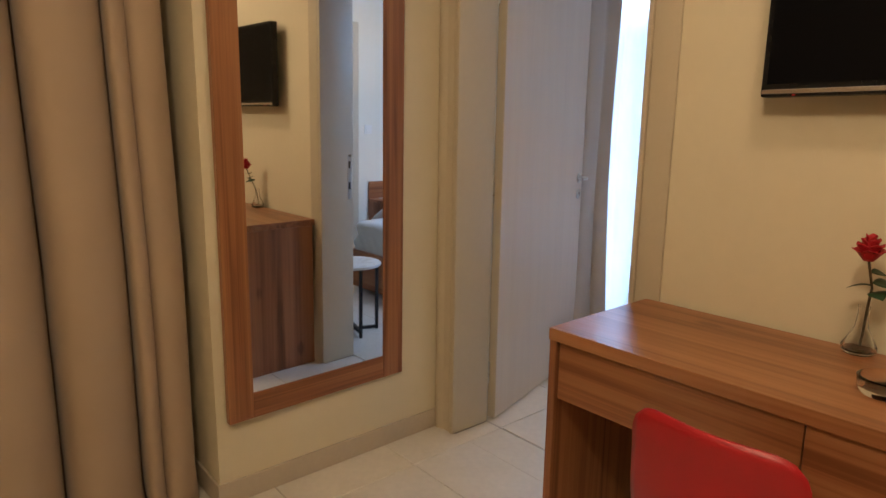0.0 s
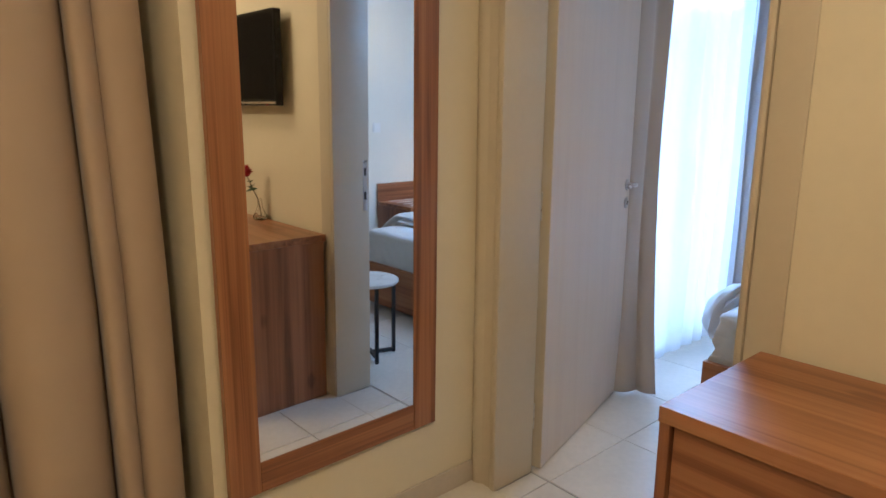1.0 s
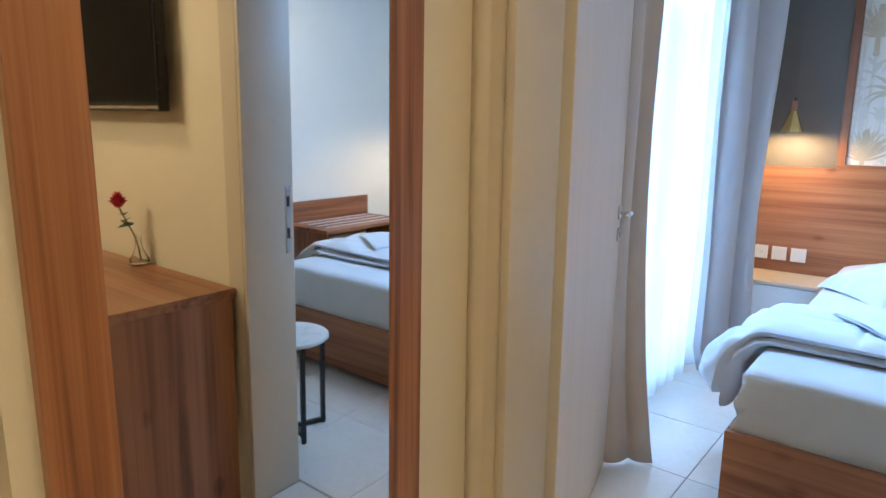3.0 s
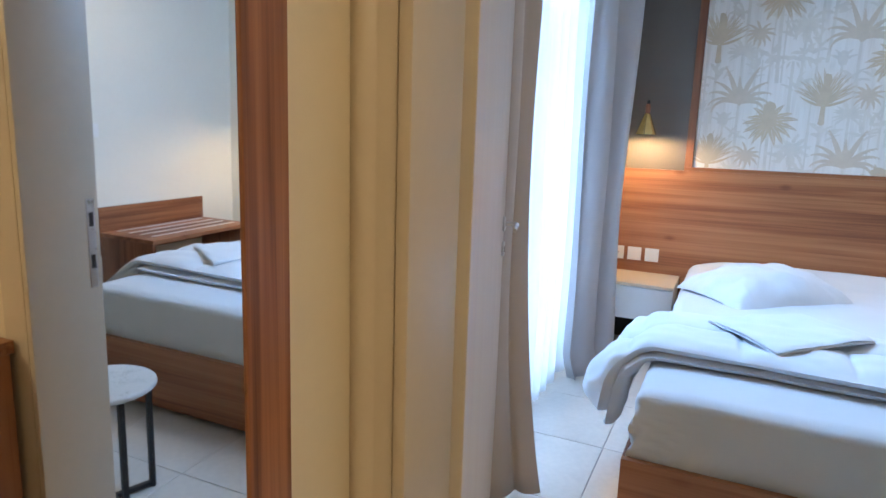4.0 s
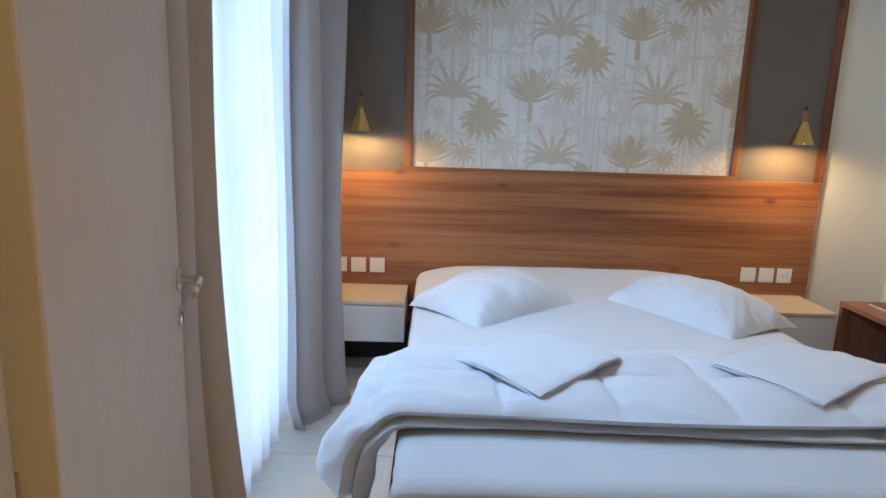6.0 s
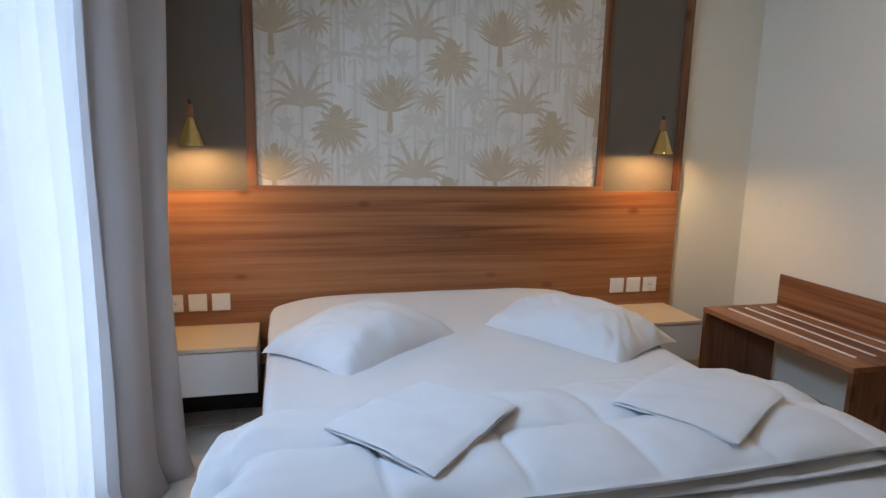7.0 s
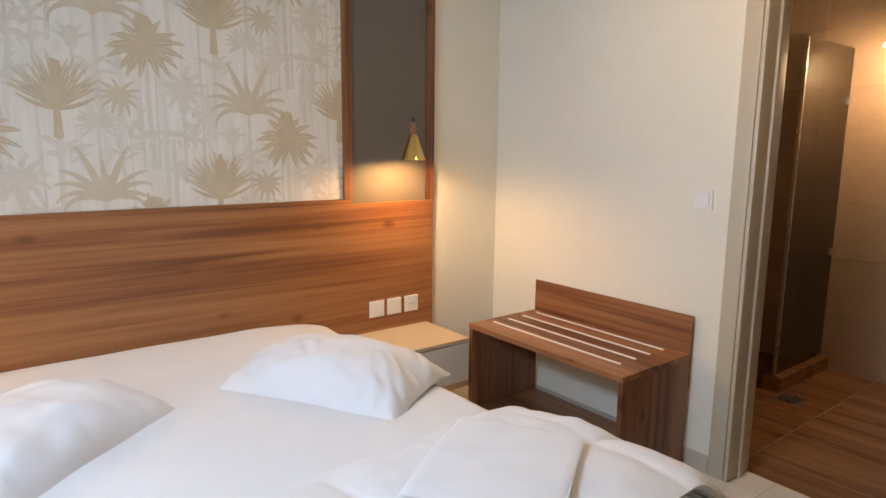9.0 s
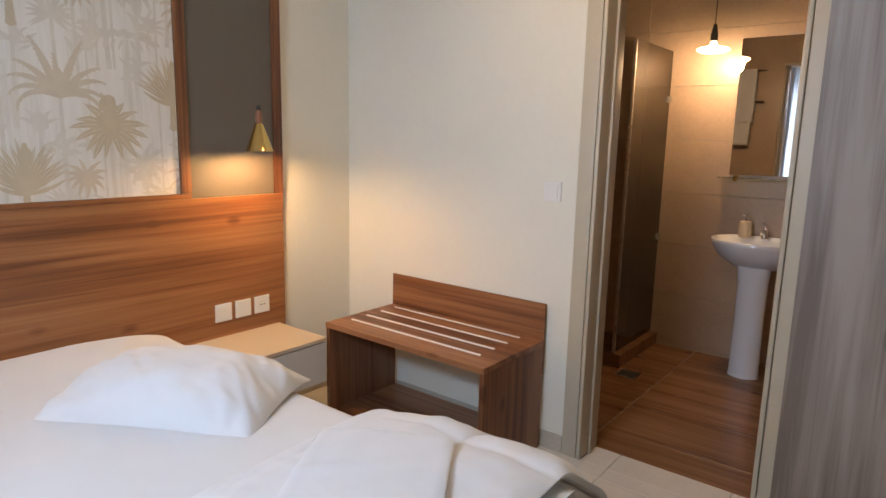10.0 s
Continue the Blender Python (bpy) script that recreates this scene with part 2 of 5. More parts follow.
BATHTILE = mat("beige_stone_wall_tile", (0.45, 0.335, 0.245), 0.30, vary=0.14, scale=4, bump=0.03, bump_scale=60, per_object=0.10)
BATHFLOOR = wood("wood_look_floor_tile", "x", (0.125, 0.052, 0.023), (0.215, 0.100, 0.045), (0.285, 0.148, 0.073), 0.26, soft=0.05)
CERAMIC = mat("white_ceramic", (0.80, 0.79, 0.77), 0.10, vary=0.015, coat=0.3)
BULB = glow("lit_bulb", (1.0, 0.80, 0.50), 9.0)
LAMPIN = glow("lit_small_bulb", (1.0, 0.72, 0.38), 6.0)
WINFRAME = mat("white_window_frame", (0.78, 0.78, 0.77), 0.35, vary=0.02)
STONE = mat("balcony_floor_tile", (0.45, 0.43, 0.40), 0.6, vary=0.12)


# ---- building helpers ----
def box(bm, x0, x1, y0, y1, z0, z1, bevel=0.0):
    m = Matrix.Translation(((x0 + x1) / 2, (y0 + y1) / 2, (z0 + z1) / 2)) @ Matrix.Diagonal((abs(x1 - x0), abs(y1 - y0), abs(z1 - z0), 1))
    made = bmesh.ops.create_cube(bm, size=1, matrix=m)
    if bevel:
        edges = {e for v in made["verts"] for e in v.link_edges}
        bmesh.ops.bevel(bm, geom=list(edges), offset=bevel, segments=2, profile=0.6, affect="EDGES")
    return bm


def cube(*args, **kw):
    return box(bmesh.new(), *args, **kw)


def turned(profile, seg=32, center=(0, 0, 0), scale=(1, 1), closed=True):
    """A solid of revolution about z: profile rows of (radius, height)."""
    bm = bmesh.new()
    rings = []
    for r, z in profile:
        rings.append([bm.verts.new((center[0] + scale[0] * r * math.cos(2 * math.pi * i / seg), center[1] + scale[1] * r * math.sin(2 * math.pi * i / seg), center[2] + z)) for i in range(seg)])
    for a, b in zip(rings, rings[1:]):
        for i in range(seg):
            bm.faces.new((a[i], a[(i + 1) % seg], b[(i + 1) % seg], b[i]))
    for ring, flip in ((rings[0], True), (rings[-1], False)):
        if closed and profile[0 if flip else -1][0] > 1e-4:
            bm.faces.new(ring[::-1] if flip else ring)
    bmesh.ops.remove_doubles(bm, verts=bm.verts, dist=1e-5)
    bmesh.ops.recalc_face_normals(bm, faces=bm.faces)
    return bm


def tube(points, radius, seg=10, bm=None):
    """A round bar along a line of points; radius may be one value or one a point."""
    bm = bm or bmesh.new()
    pts = [Vector(p) for p in points]
    rad = radius if isinstance(radius, (list, tuple)) else [radius] * len(pts)
    rings = []
    for i, p in enumerate(pts):
        d = (pts[min(i + 1, len(pts) - 1)] - pts[max(i - 1, 0)]).normalized()
        side = d.cross(Vector((0, 0, 1)) if abs(d.z) < 0.9 else Vector((1, 0, 0))).normalized()
        up = side.cross(d)
        rings.append([bm.verts.new(p + rad[i] * (side * math.cos(2 * math.pi * k / seg) + up * math.sin(2 * math.pi * k / seg))) for k in range(seg)])
    for a, b in zip(rings, rings[1:]):
        for k in range(seg):
            bm.faces.new((a[k], a[(k + 1) % seg], b[(k + 1) % seg], b[k]))
    bm.faces.new(rings[0][::-1])
    bm.faces.new(rings[-1])
    bmesh.ops.recalc_face_normals(bm, faces=bm.faces)
    return bm


def sheet(nu, nv, at):
    """A grid of nu x nv cells; at(u, v) gives the place for u, v from 0 to 1."""
    bm = bmesh.new()
    vs = [[bm.verts.new(at(i / nu, j / nv)) for j in range(nv + 1)] for i in range(nu + 1)]
    for i in range(nu):
        for j in range(nv):
            bm.faces.new((vs[i][j], vs[i + 1][j], vs[i + 1][j + 1], vs[i][j + 1]))
    return bm


BASE = {}


def thing(name, place, label, category, group="", kind=""):
    ob = new(name)
    ob.empty_display_size = 0.1
    ob.location = place
    BASE[ob.name] = Vector(place)
    return tagged(ob, label, category, group, kind)


def to_mesh(name, bm, material, smooth=None):
    me = bpy.data.meshes.new(name)
    bm.to_mesh(me)
    bm.free()
    for m in material if isinstance(material, list) else [material]:
        me.materials.append(m)
    if smooth is not None:
        me.shade_smooth()
        me.set_sharp_from_angle(angle=radians(smooth))
    return me


def part(name, bm, material, parent, label="", smooth=None):
    """One mesh under a thing or a part. bm is in world metres."""
    base = BASE[parent.name]
    bmesh.ops.translate(bm, verts=bm.verts, vec=-base)
    ob = new(name, to_mesh(name, bm, material, smooth))
    ob.parent = parent
    BASE[ob.name] = base
    return tagged(ob, label)


def solo(name, bm, material, label, category, group="", kind="", smooth=None, base=(0, 0, 0)):
    """A thing that is one mesh. bm is in world metres."""
    bmesh.ops.translate(bm, verts=bm.verts, vec=-Vector(base))
    ob = new(name, to_mesh(name, bm, material, smooth))
    ob.location = base
    BASE[ob.name] = Vector(base)
    return tagged(ob, label, category, group, kind)


def thicken(ob, t, offset=0.0):
    s = ob.modifiers.new("thickness", "SOLIDIFY")
    s.thickness, s.offset = t, offset
    return ob


# ---- plan ----
H = 2.62                       # ceiling
MW = 1.975                     # face of the wall with the tall mirror
TW0, TW1 = 1.622, 1.806        # partition between the rooms
DY0, DY1 = 1.068, 1.854        # doorway in the partition
HW = 4.910                     # wall behind the bed
BW0, BW1 = -1.222, -1.384      # wall to the bathroom
BX0, BX1 = 2.688, 3.392        # doorway to the bathroom
WW = 2.30                      # window wall
LX, LY = -2.4, -2.6            # far ends of the front room
DOORTOP = 2.10

# ---- structure ----
S = dict(kind="structure")


def wall(name, boxes, material, label):
    bm = bmesh.new()
    for b in boxes:
        box(bm, *b)
    return solo(name, bm, material, label, "wall", **S)


floor = solo("floor", cube(LX - 0.1, HW + 0.1, LY - 0.1, WW + 0.12, -0.12, -0.004), GROUT, "cream ceramic tile floor with thin grey joints", "floor", **S)
bath_floor = solo("floor_bathroom", cube(2.3, 4.75, -3.2, BW1 - 0.0, -0.003, -0.0025), GROUT, "wood-look tile floor of the bathroom", "floor", **S)
solo("ceiling", cube(LX - 0.1, HW + 0.1, LY - 0.1, WW + 0.12, H, H + 0.1), CEIL, "plain white painted ceiling", "ceiling", **S)
wall("wall_mirror_side", [(0.655, TW0, MW, WW, 0, H)], PAINT, "cream painted wall carrying the tall mirror")
wall("wall_partition", [(TW0, TW1, LY, DY0 - 0.02, 0, H), (TW0, TW1, DY1 + 0.029, WW, 0, H), (TW0, TW1, DY0 - 0.02, DY1 + 0.029, DOORTOP + 0.02, H)], PAINT, "cream painted partition with a doorway")
wall("wall_window_front_room", [(LX, 0.655, WW, WW + 0.12, 0, H)], PAINT, "cream painted wall behind the beige curtain")
wall("wall_west", [(LX - 0.1, LX, LY, WW + 0.12, 0, H)], PAINT, "cream painted wall of the front room")
wall("wall_south", [(LX - 0.1, TW0, LY - 0.1, LY, 0, H)], PAINT, "cream painted wall of the front room")
wall("wall_bed", [(HW, HW + 0.1, BW1, WW + 0.12, 0, H)], PAINT_BED, "off-white painted wall behind the bed")
wall("wall_bathroom", [(TW1, BX0 - 0.02, BW1, BW0, 0, H), (BX1 + 0.02, HW, BW1, BW0, 0, H), (BX0 - 0.02, BX1 + 0.02, BW1, BW0, DOORTOP + 0.02, H)], PAINT_BED, "off-white painted wall with the bathroom doorway")
WX0, WX1, WZ = 2.62, 4.22, 2.32
wall("wall_window_bedroom", [(TW1, WX0, WW, WW + 0.12, 0, H), (WX1, HW, 2.165, WW + 0.12, 0, H), (WX0, WX1, WW, WW + 0.12, WZ, H)], PAINT_BED, "off-white painted wall with the balcony door")

# skirting
def skirting(boxes):
    for b in boxes:
        solo("baseboard", cube(*b, bevel=0.002), SKIRT, "low beige ceramic skirting along the wall", "baseboard", **S)


skirting([(0.652, 1.605, MW - 0.010, MW, 0, 0.082), (0.645, 0.655, MW - 0.010, WW, 0, 0.082), (TW0 - 0.010, TW0, LY, 0.962, 0, 0.082),
          (3.486, HW, BW0, BW0 + 0.010, 0, 0.082), (HW - 0.010, HW, BW0 + 0.010, -0.80, 0, 0.082), (TW1, TW1 + 0.010, BW0 + 0.64, 0.94, 0, 0.082),
          (4.24, HW - 0.032, 2.155, 2.165, 0, 0.082)])


def door_frame(name, label, boxes):
    t = thing(name, (boxes[0][1][0], boxes[0][1][2], 0), label, "door frame", **S)
    for n, b in boxes:
        part(n, cube(*b, bevel=0.009 if n == "lining" else 0.003), TRIM, t, smooth=40)
    return t


CX = TW0 - 0.011
frame_1 = door_frame("door_frame_1", "beige painted timber frame round the open doorway", [
    ("casing", (CX, TW0 - 0.0005, DY0 - 0.103, DY0 - 0.0225, 0, DOORTOP + 0.075)),
    ("casing", (CX, TW0 - 0.0005, DY0 - 0.022, DY1 + 0.031, DOORTOP + 0.0225, DOORTOP + 0.075)),
    ("lining", (CX - 0.009, TW1 + 0.003, DY1, DY1 + 0.0285, 0, DOORTOP)),
    ("lining", (CX - 0.003, TW1 + 0.003, DY0 - 0.0195, DY0, 0, DOORTOP)),
    ("lining", (CX - 0.003, TW1 + 0.003, DY0 - 0.0195, DY1 + 0.0285, DOORTOP + 0.0005, DOORTOP + 0.020)),
    ("casing", (TW1 + 0.0005, TW1 + 0.011, DY0 - 0.090, DY0 - 0.0225, 0, DOORTOP + 0.075)),
    ("casing", (TW1 + 0.0005, TW1 + 0.011, DY1 + 0.0325, DY1 + 0.097, 0, DOORTOP + 0.075)),
])


def moulded_casing():
    """Upright casing in the corner: a flat face that swells into a rounded moulding against the mirror wall."""
    rows = [(DY1 + 0.0315, 0.0005), (DY1 + 0.0315, 0.009), (DY1 + 0.0335, 0.011)]
    for k in range(13):
        y = MW - 0.052 + 0.0518 * k / 12
        rows.append((y, 0.011 + 0.015 * math.sin(math.pi * min(1, k / 12 * 0.86)) ** 1.3))
    rows.append((MW - 0.0002, 0.0005))
    bm = bmesh.new()
    ends = [[bm.verts.new((TW0 - d, y, z)) for y, d in rows] for z in (0.0, DOORTOP + 0.075)]
    for k in range(len(rows) - 1):
        bm.faces.new((ends[0][k], ends[0][k + 1], ends[1][k + 1], ends[1][k]))
    bm.faces.new((ends[0][-1], ends[0][0], ends[1][0], ends[1][-1]))
    bm.faces.new(ends[0])
    bm.faces.new(ends[1][::-1])
    bmesh.ops.recalc_face_normals(bm, faces=bm.faces)
    return bm


part("casing", moulded_casing(), TRIM, frame_1, smooth=50)
strike = part("strike_plate", cube(TW1 - 0.034, TW1 - 0.012, DY0 - 0.001, DY0 + 0.0015, 0.890, 1.122, bevel=0.0007), STEEL, frame_1, "steel strike plate with two slots")
for z in (0.942, 1.052):
    part("slot", cube(TW1 - 0.029, TW1 - 0.017, DY0 + 0.0012, DY0 + 0.0022, z, z + 0.036), DARKGAP, strike, "dark slot")
frame_2 = door_frame("door_frame_2", "beige painted timber frame of the bathroom doorway", [
    ("casing", (BX1 + 0.0225, BX1 + 0.092, BW0 + 0.0005, BW0 + 0.012, 0, DOORTOP + 0.090)),
    ("casing", (BX0 - 0.092, BX0 - 0.0225, BW0 + 0.0005, BW0 + 0.012, 0, DOORTOP + 0.090)),
    ("casing", (BX0 - 0.022, BX1 + 0.022, BW0 + 0.0005, BW0 + 0.012, DOORTOP + 0.0225, DOORTOP + 0.090)),
    ("lining", (BX1, BX1 + 0.0195, BW1 - 0.012, BW0 + 0.016, 0, DOORTOP)),
    ("lining", (BX0 - 0.0195, BX0, BW1 - 0.012, BW0 + 0.016, 0, DOORTOP)),
    ("lining", (BX0 - 0.0195, BX1 + 0.0195, BW1 - 0.012, BW0 + 0.016, DOORTOP + 0.0005, DOORTOP + 0.020)),
    ("door_stop", (BX1 - 0.012, BX1 - 0.0003, BW0 - 0.10, BW0 - 0.07, 0, DOORTOP)),
])


# ---- open door between the rooms ----
def open_door():
    t = thing("door_1", (0, 0, 0), "pale grey laminate door standing open into the bedroom", "door", **S)
    L, T = 0.885, 0.040
    part("leaf", cube(0.0, L, 0.0, T, 0.008, 2.08, bevel=0.002), DOORMAT, t)
    part("edge_band", cube(-0.005, -0.0005, 0.0008, T - 0.0008, 0.008, 2.08, bevel=0.002), TRIM, t, "beige edge band")
    for z in (0.22, 1.02, 1.82):
        part("hinge", tube([(-0.012, T - 0.004, z - 0.05), (-0.012, T - 0.004, z + 0.05)], 0.007), STEEL, t, "steel hinge")
    for side in (-1, 1):
        y = -0.006 if side < 0 else T + 0.006
        rose = part("rose", turned([(0.0001, 0), (0.026, 0), (0.026, 0.005), (0.022, 0.008), (0.0001, 0.008)], 24), STEEL, t, "steel handle rose", 40)
        rose.matrix_basis = pose(L - 0.046, 0 if side < 0 else T, 1.035, 90 if side < 0 else -90)
        esc = part("keyhole_rose", turned([(0.0001, 0), (0.026, 0), (0.026, 0.005), (0.022, 0.008), (0.0001, 0.008)], 24), STEEL, t, "steel keyhole rose", 40)
        esc.matrix_basis = pose(L - 0.046, 0 if side < 0 else T, 0.950, 90 if side < 0 else -90)
        ys = side * 0.045 + (0 if side < 0 else T)
        part("lever", tube([(L - 0.046, 0 if side < 0 else T, 1.035), (L - 0.046, ys * 0.85, 1.035), (L - 0.052, ys, 1.035), (L - 0.079, ys * 1.02, 1.036), (L - 0.169, ys * 1.02, 1.033)], [0.009, 0.009, 0.009, 0.0085, 0.007], 12), STEEL, t, "steel lever handle", 50)
    part("keyhole", cube(L - 0.0485, L - 0.0435, -0.0092, -0.0078, 0.940, 0.960), DARKGAP, t, "dark keyhole")
    a = math.degrees(math.atan2(0.234, 0.853))
    t.matrix_basis = pose(1.848, 1.843, 0, 0, 0, a)
    return t


open_door()


# ---- balcony door, sky ----
def balcony_door():
    t = thing("window_1", ((WX0 + WX1) / 2, WW + 0.06, 0), "tall white-framed glazed balcony door behind a sheer", "window", **S)
    xm = (WX0 + WX1) / 2
    y0, y1 = WW + 0.03, WW + 0.09
    for n, b in [("jamb", (WX0, WX0 + 0.05, y0, y1, 0, WZ)), ("jamb", (WX1 - 0.05, WX1, y0, y1, 0, WZ)), ("head", (WX0 + 0.05, WX1 - 0.05, y0, y1, WZ - 0.05, WZ)), ("sill", (WX0 + 0.05, WX1 - 0.05, y0, y1, 0, 0.04))]:
        part(n, cube(*b, bevel=0.004), WINFRAME, t)
    for a, b in ((WX0 + 0.052, xm - 0.002), (xm + 0.002, WX1 - 0.052)):
        bm = bmesh.new()
        for q in [(a, a + 0.07, y0 + 0.01, y1 - 0.01, 0.042, WZ - 0.052), (b - 0.07, b, y0 + 0.01, y1 - 0.01, 0.042, WZ - 0.052), (a + 0.07, b - 0.07, y0 + 0.01, y1 - 0.01, 0.042, 0.13), (a + 0.07, b - 0.07, y0 + 0.01, y1 - 0.01, WZ - 0.13, WZ - 0.052)]:
            box(bm, *q, bevel=0.004)
        s = part("sash", bm, WINFRAME, t)
        g = part("pane", cube(a + 0.065, b - 0.065, WW + 0.057, WW + 0.063, 0.125, WZ - 0.125), GLASS, s)
        g.visible_shadow = False


balcony_door()
solo("ground", cube(-60, 60, WW + 0.13, 80, -3.2, -3.1), STONE, "pale paving far below the balcony door", "ground", **S)


# ---- curtains ----
def curtain(name, x0, x1, y, z0, z1, folds, amp, label, material, thick=0.004, flare=0.0, seed=1, nu=160, nv=40, group="", bunch=0.0, y_end=None, sway=(0, 0), phase=None, low_end=0.0, sway_pow=3):
    rnd = random.Random(seed)
    ph = [rnd.uniform(0, 6.28) for _ in range(4)]

    def at(u, v):
        h = 1 - v                                   # 1 at the top
        w = u + 0.018 * math.sin(7 * u + ph[0]) + 0.012 * math.sin(17 * u + ph[1])
        soft = 0.75 + 0.35 * math.sin(5.0 * u + ph[2]) + 0.10 * math.sin(3.1 * v + ph[3] + 4 * u)
        a = amp * soft * (1.0 + flare * v)
        turn, width = phase(x0 + (x1 - x0) * u) if phase else (folds * w, 0.0)
        wave = math.sin(2 * math.pi * turn + 0.35 * v * math.sin(4 * u + ph[1]))
        wave = wave * (1.25 - 0.25 * wave * wave)
        if phase:
            fold = min(1.0, max(0.0, ((turn + 0.02 * v * math.sin(4 * u + ph[1])) % 1.0 - 0.09) / 0.82))
            wave = 1 - 2 * math.sin(math.pi * fold) ** 0.70
        x = x0 + (x1 - x0) * u + low_end * u * min(1, 1.5 * v) + (0.002 if phase else 0.012) * math.sin(3 * v + 9 * u)
        x += amp * (0.12 if phase else 0.35) * math.cos(2 * math.pi * turn) - 0.24 * min(width, 0.13) * math.sin(2 * math.pi * turn) + sway[0] * u * v ** sway_pow
        yy = y + ((y_end or y) - y) * u + sway[1] * u * v ** sway_pow + a * wave + 0.006 * math.sin(9 * v + 5 * u + ph[3])
        z = z1 + (z0 - z1) * v
        if bunch and v > 0.955:
            k = (v - 0.955) / 0.045
            yy -= bunch * k * (0.6 + 0.4 * math.sin(2 * math.pi * turn + 1))
        return (x, yy, z)

    ob = solo(name, sheet(nu, nv, at), material, label, "curtain", group, smooth=70, base=((x0 + x1) / 2, y, 0))
    return thicken(ob, thick)


def tight_end(x):
    """Broad folds along the curtain, narrow ones where it is pushed together at its end."""
    valleys = (-1.40, -1.12, -0.86, -0.55, -0.28, -0.02, 0.205, 0.425, 0.480, 0.578, 0.69)
    for k, (a, b) in enumerate(zip(valleys, valleys[1:])):
        if x <= b:
            return k + (x - a) / (b - a), b - a
    return len(valleys) - 1.0, 0.1


curtain("blackout_curtain", -1.30, 0.592, 2.085, 0.012, H - 0.002, 10.5, 0.100, "heavy beige curtain hanging in deep folds to the floor", DRAPE, seed=5, nu=700, flare=0.1, bunch=0.05, phase=tight_end, low_end=0.03)
# pair of the curtain below, its shaded side painted by DRAPE3
curtain("blackout_curtain", 2.62, 2.952, 2.15, 0.012, H - 0.002, 1.6, 0.040, "pale grey curtain behind the open door, coloured darker and warmer for shade", DRAPE3, seed=8, nu=110, group="bedroom curtains", y_end=2.075, sway=(-0.15, -0.15), sway_pow=6)
curtain("blackout_curtain", 3.90, 4.56, 2.085, 0.014, H - 0.002, 1.9, 0.070, "pale grey curtain drawn back beside the bed", DRAPE2, seed=3, nu=160, group="bedroom curtains", bunch=0.04, y_end=2.01, sway=(0.0, -0.04), low_end=-0.26)
curtain("sheer_curtain", 2.66, 4.10, 2.180, 0.006, H - 0.002, 9.0, 0.026, "white sheer curtain across the balcony door", SHEER, 0.0012, seed=4, nu=260)


# ---- tall mirror ----
def tall_mirror():
    x0, x1, z0, z1, w = 0.686, 1.412, 0.302, 2.05, 0.094
    f = MW - 0.026
    t = thing("wall_mirror", ((x0 + x1) / 2, MW - 0.012, z0), "tall mirror in a reddish wooden frame hung on the wall", "mirror")
    for xs in ((x0, x0 + w - 0.006), (x1 - w, x1)):
        part("frame_stile", cube(xs[0], xs[1], f, MW - 0.001, z0, z1, bevel=0.0025), FRAME_Z, t)
    for zs in ((z0, z0 + w - 0.004), (z1 - w, z1)):
        part("frame_rail", cube(x0 + w - 0.0055, x1 - w - 0.0005, f + 0.001, MW - 0.001, zs[0], zs[1], bevel=0.0025), FRAME_X, t)
    part("mirror_glass", cube(x0 + w - 0.016, x1 - w + 0.01, MW - 0.022, MW - 0.017, z0 + w - 0.014, z1 - w + 0.01), MIRROR, t, "clear mirror glass")
    t.rotation_euler = (radians(0.55), 0, radians(1.34))


tall_mirror()


# ---- desk, chair, television ----
def desk():
    x0, x1, y0, y1, top = 1.160, 1.606, -0.42, 1.004, 0.787
    t = thing("desk", ((x0 + x1) / 2, (y0 + y1) / 2, 0), "honey-brown laminate writing desk with two drawers", "desk")
    part("desktop", cube(x0, x1, y0, y1, top - 0.032, top, bevel=0.002), OAK_Y, t)
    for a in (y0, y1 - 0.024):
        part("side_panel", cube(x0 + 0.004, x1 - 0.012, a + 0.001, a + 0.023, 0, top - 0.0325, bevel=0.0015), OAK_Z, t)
    part("back_panel", cube(x1 - 0.05, x1 - 0.034, y0 + 0.025, y1 - 0.025, 0.25, top - 0.033), OAK_Y, t)
    part("drawer_floor", cube(x0 + 0.03, x1 - 0.05, y0 + 0.025, y1 - 0.025, 0.602, 0.612), OAK_Y, t)
    for a, b in ((0.4065, y1 - 0.028), (y0 + 0.028, 0.4040)):
        part("drawer_front", cube(x0 + 0.010, x0 + 0.028, a, b, 0.602, 0.7525, bevel=0.0018), OAK_Y, t)


desk()


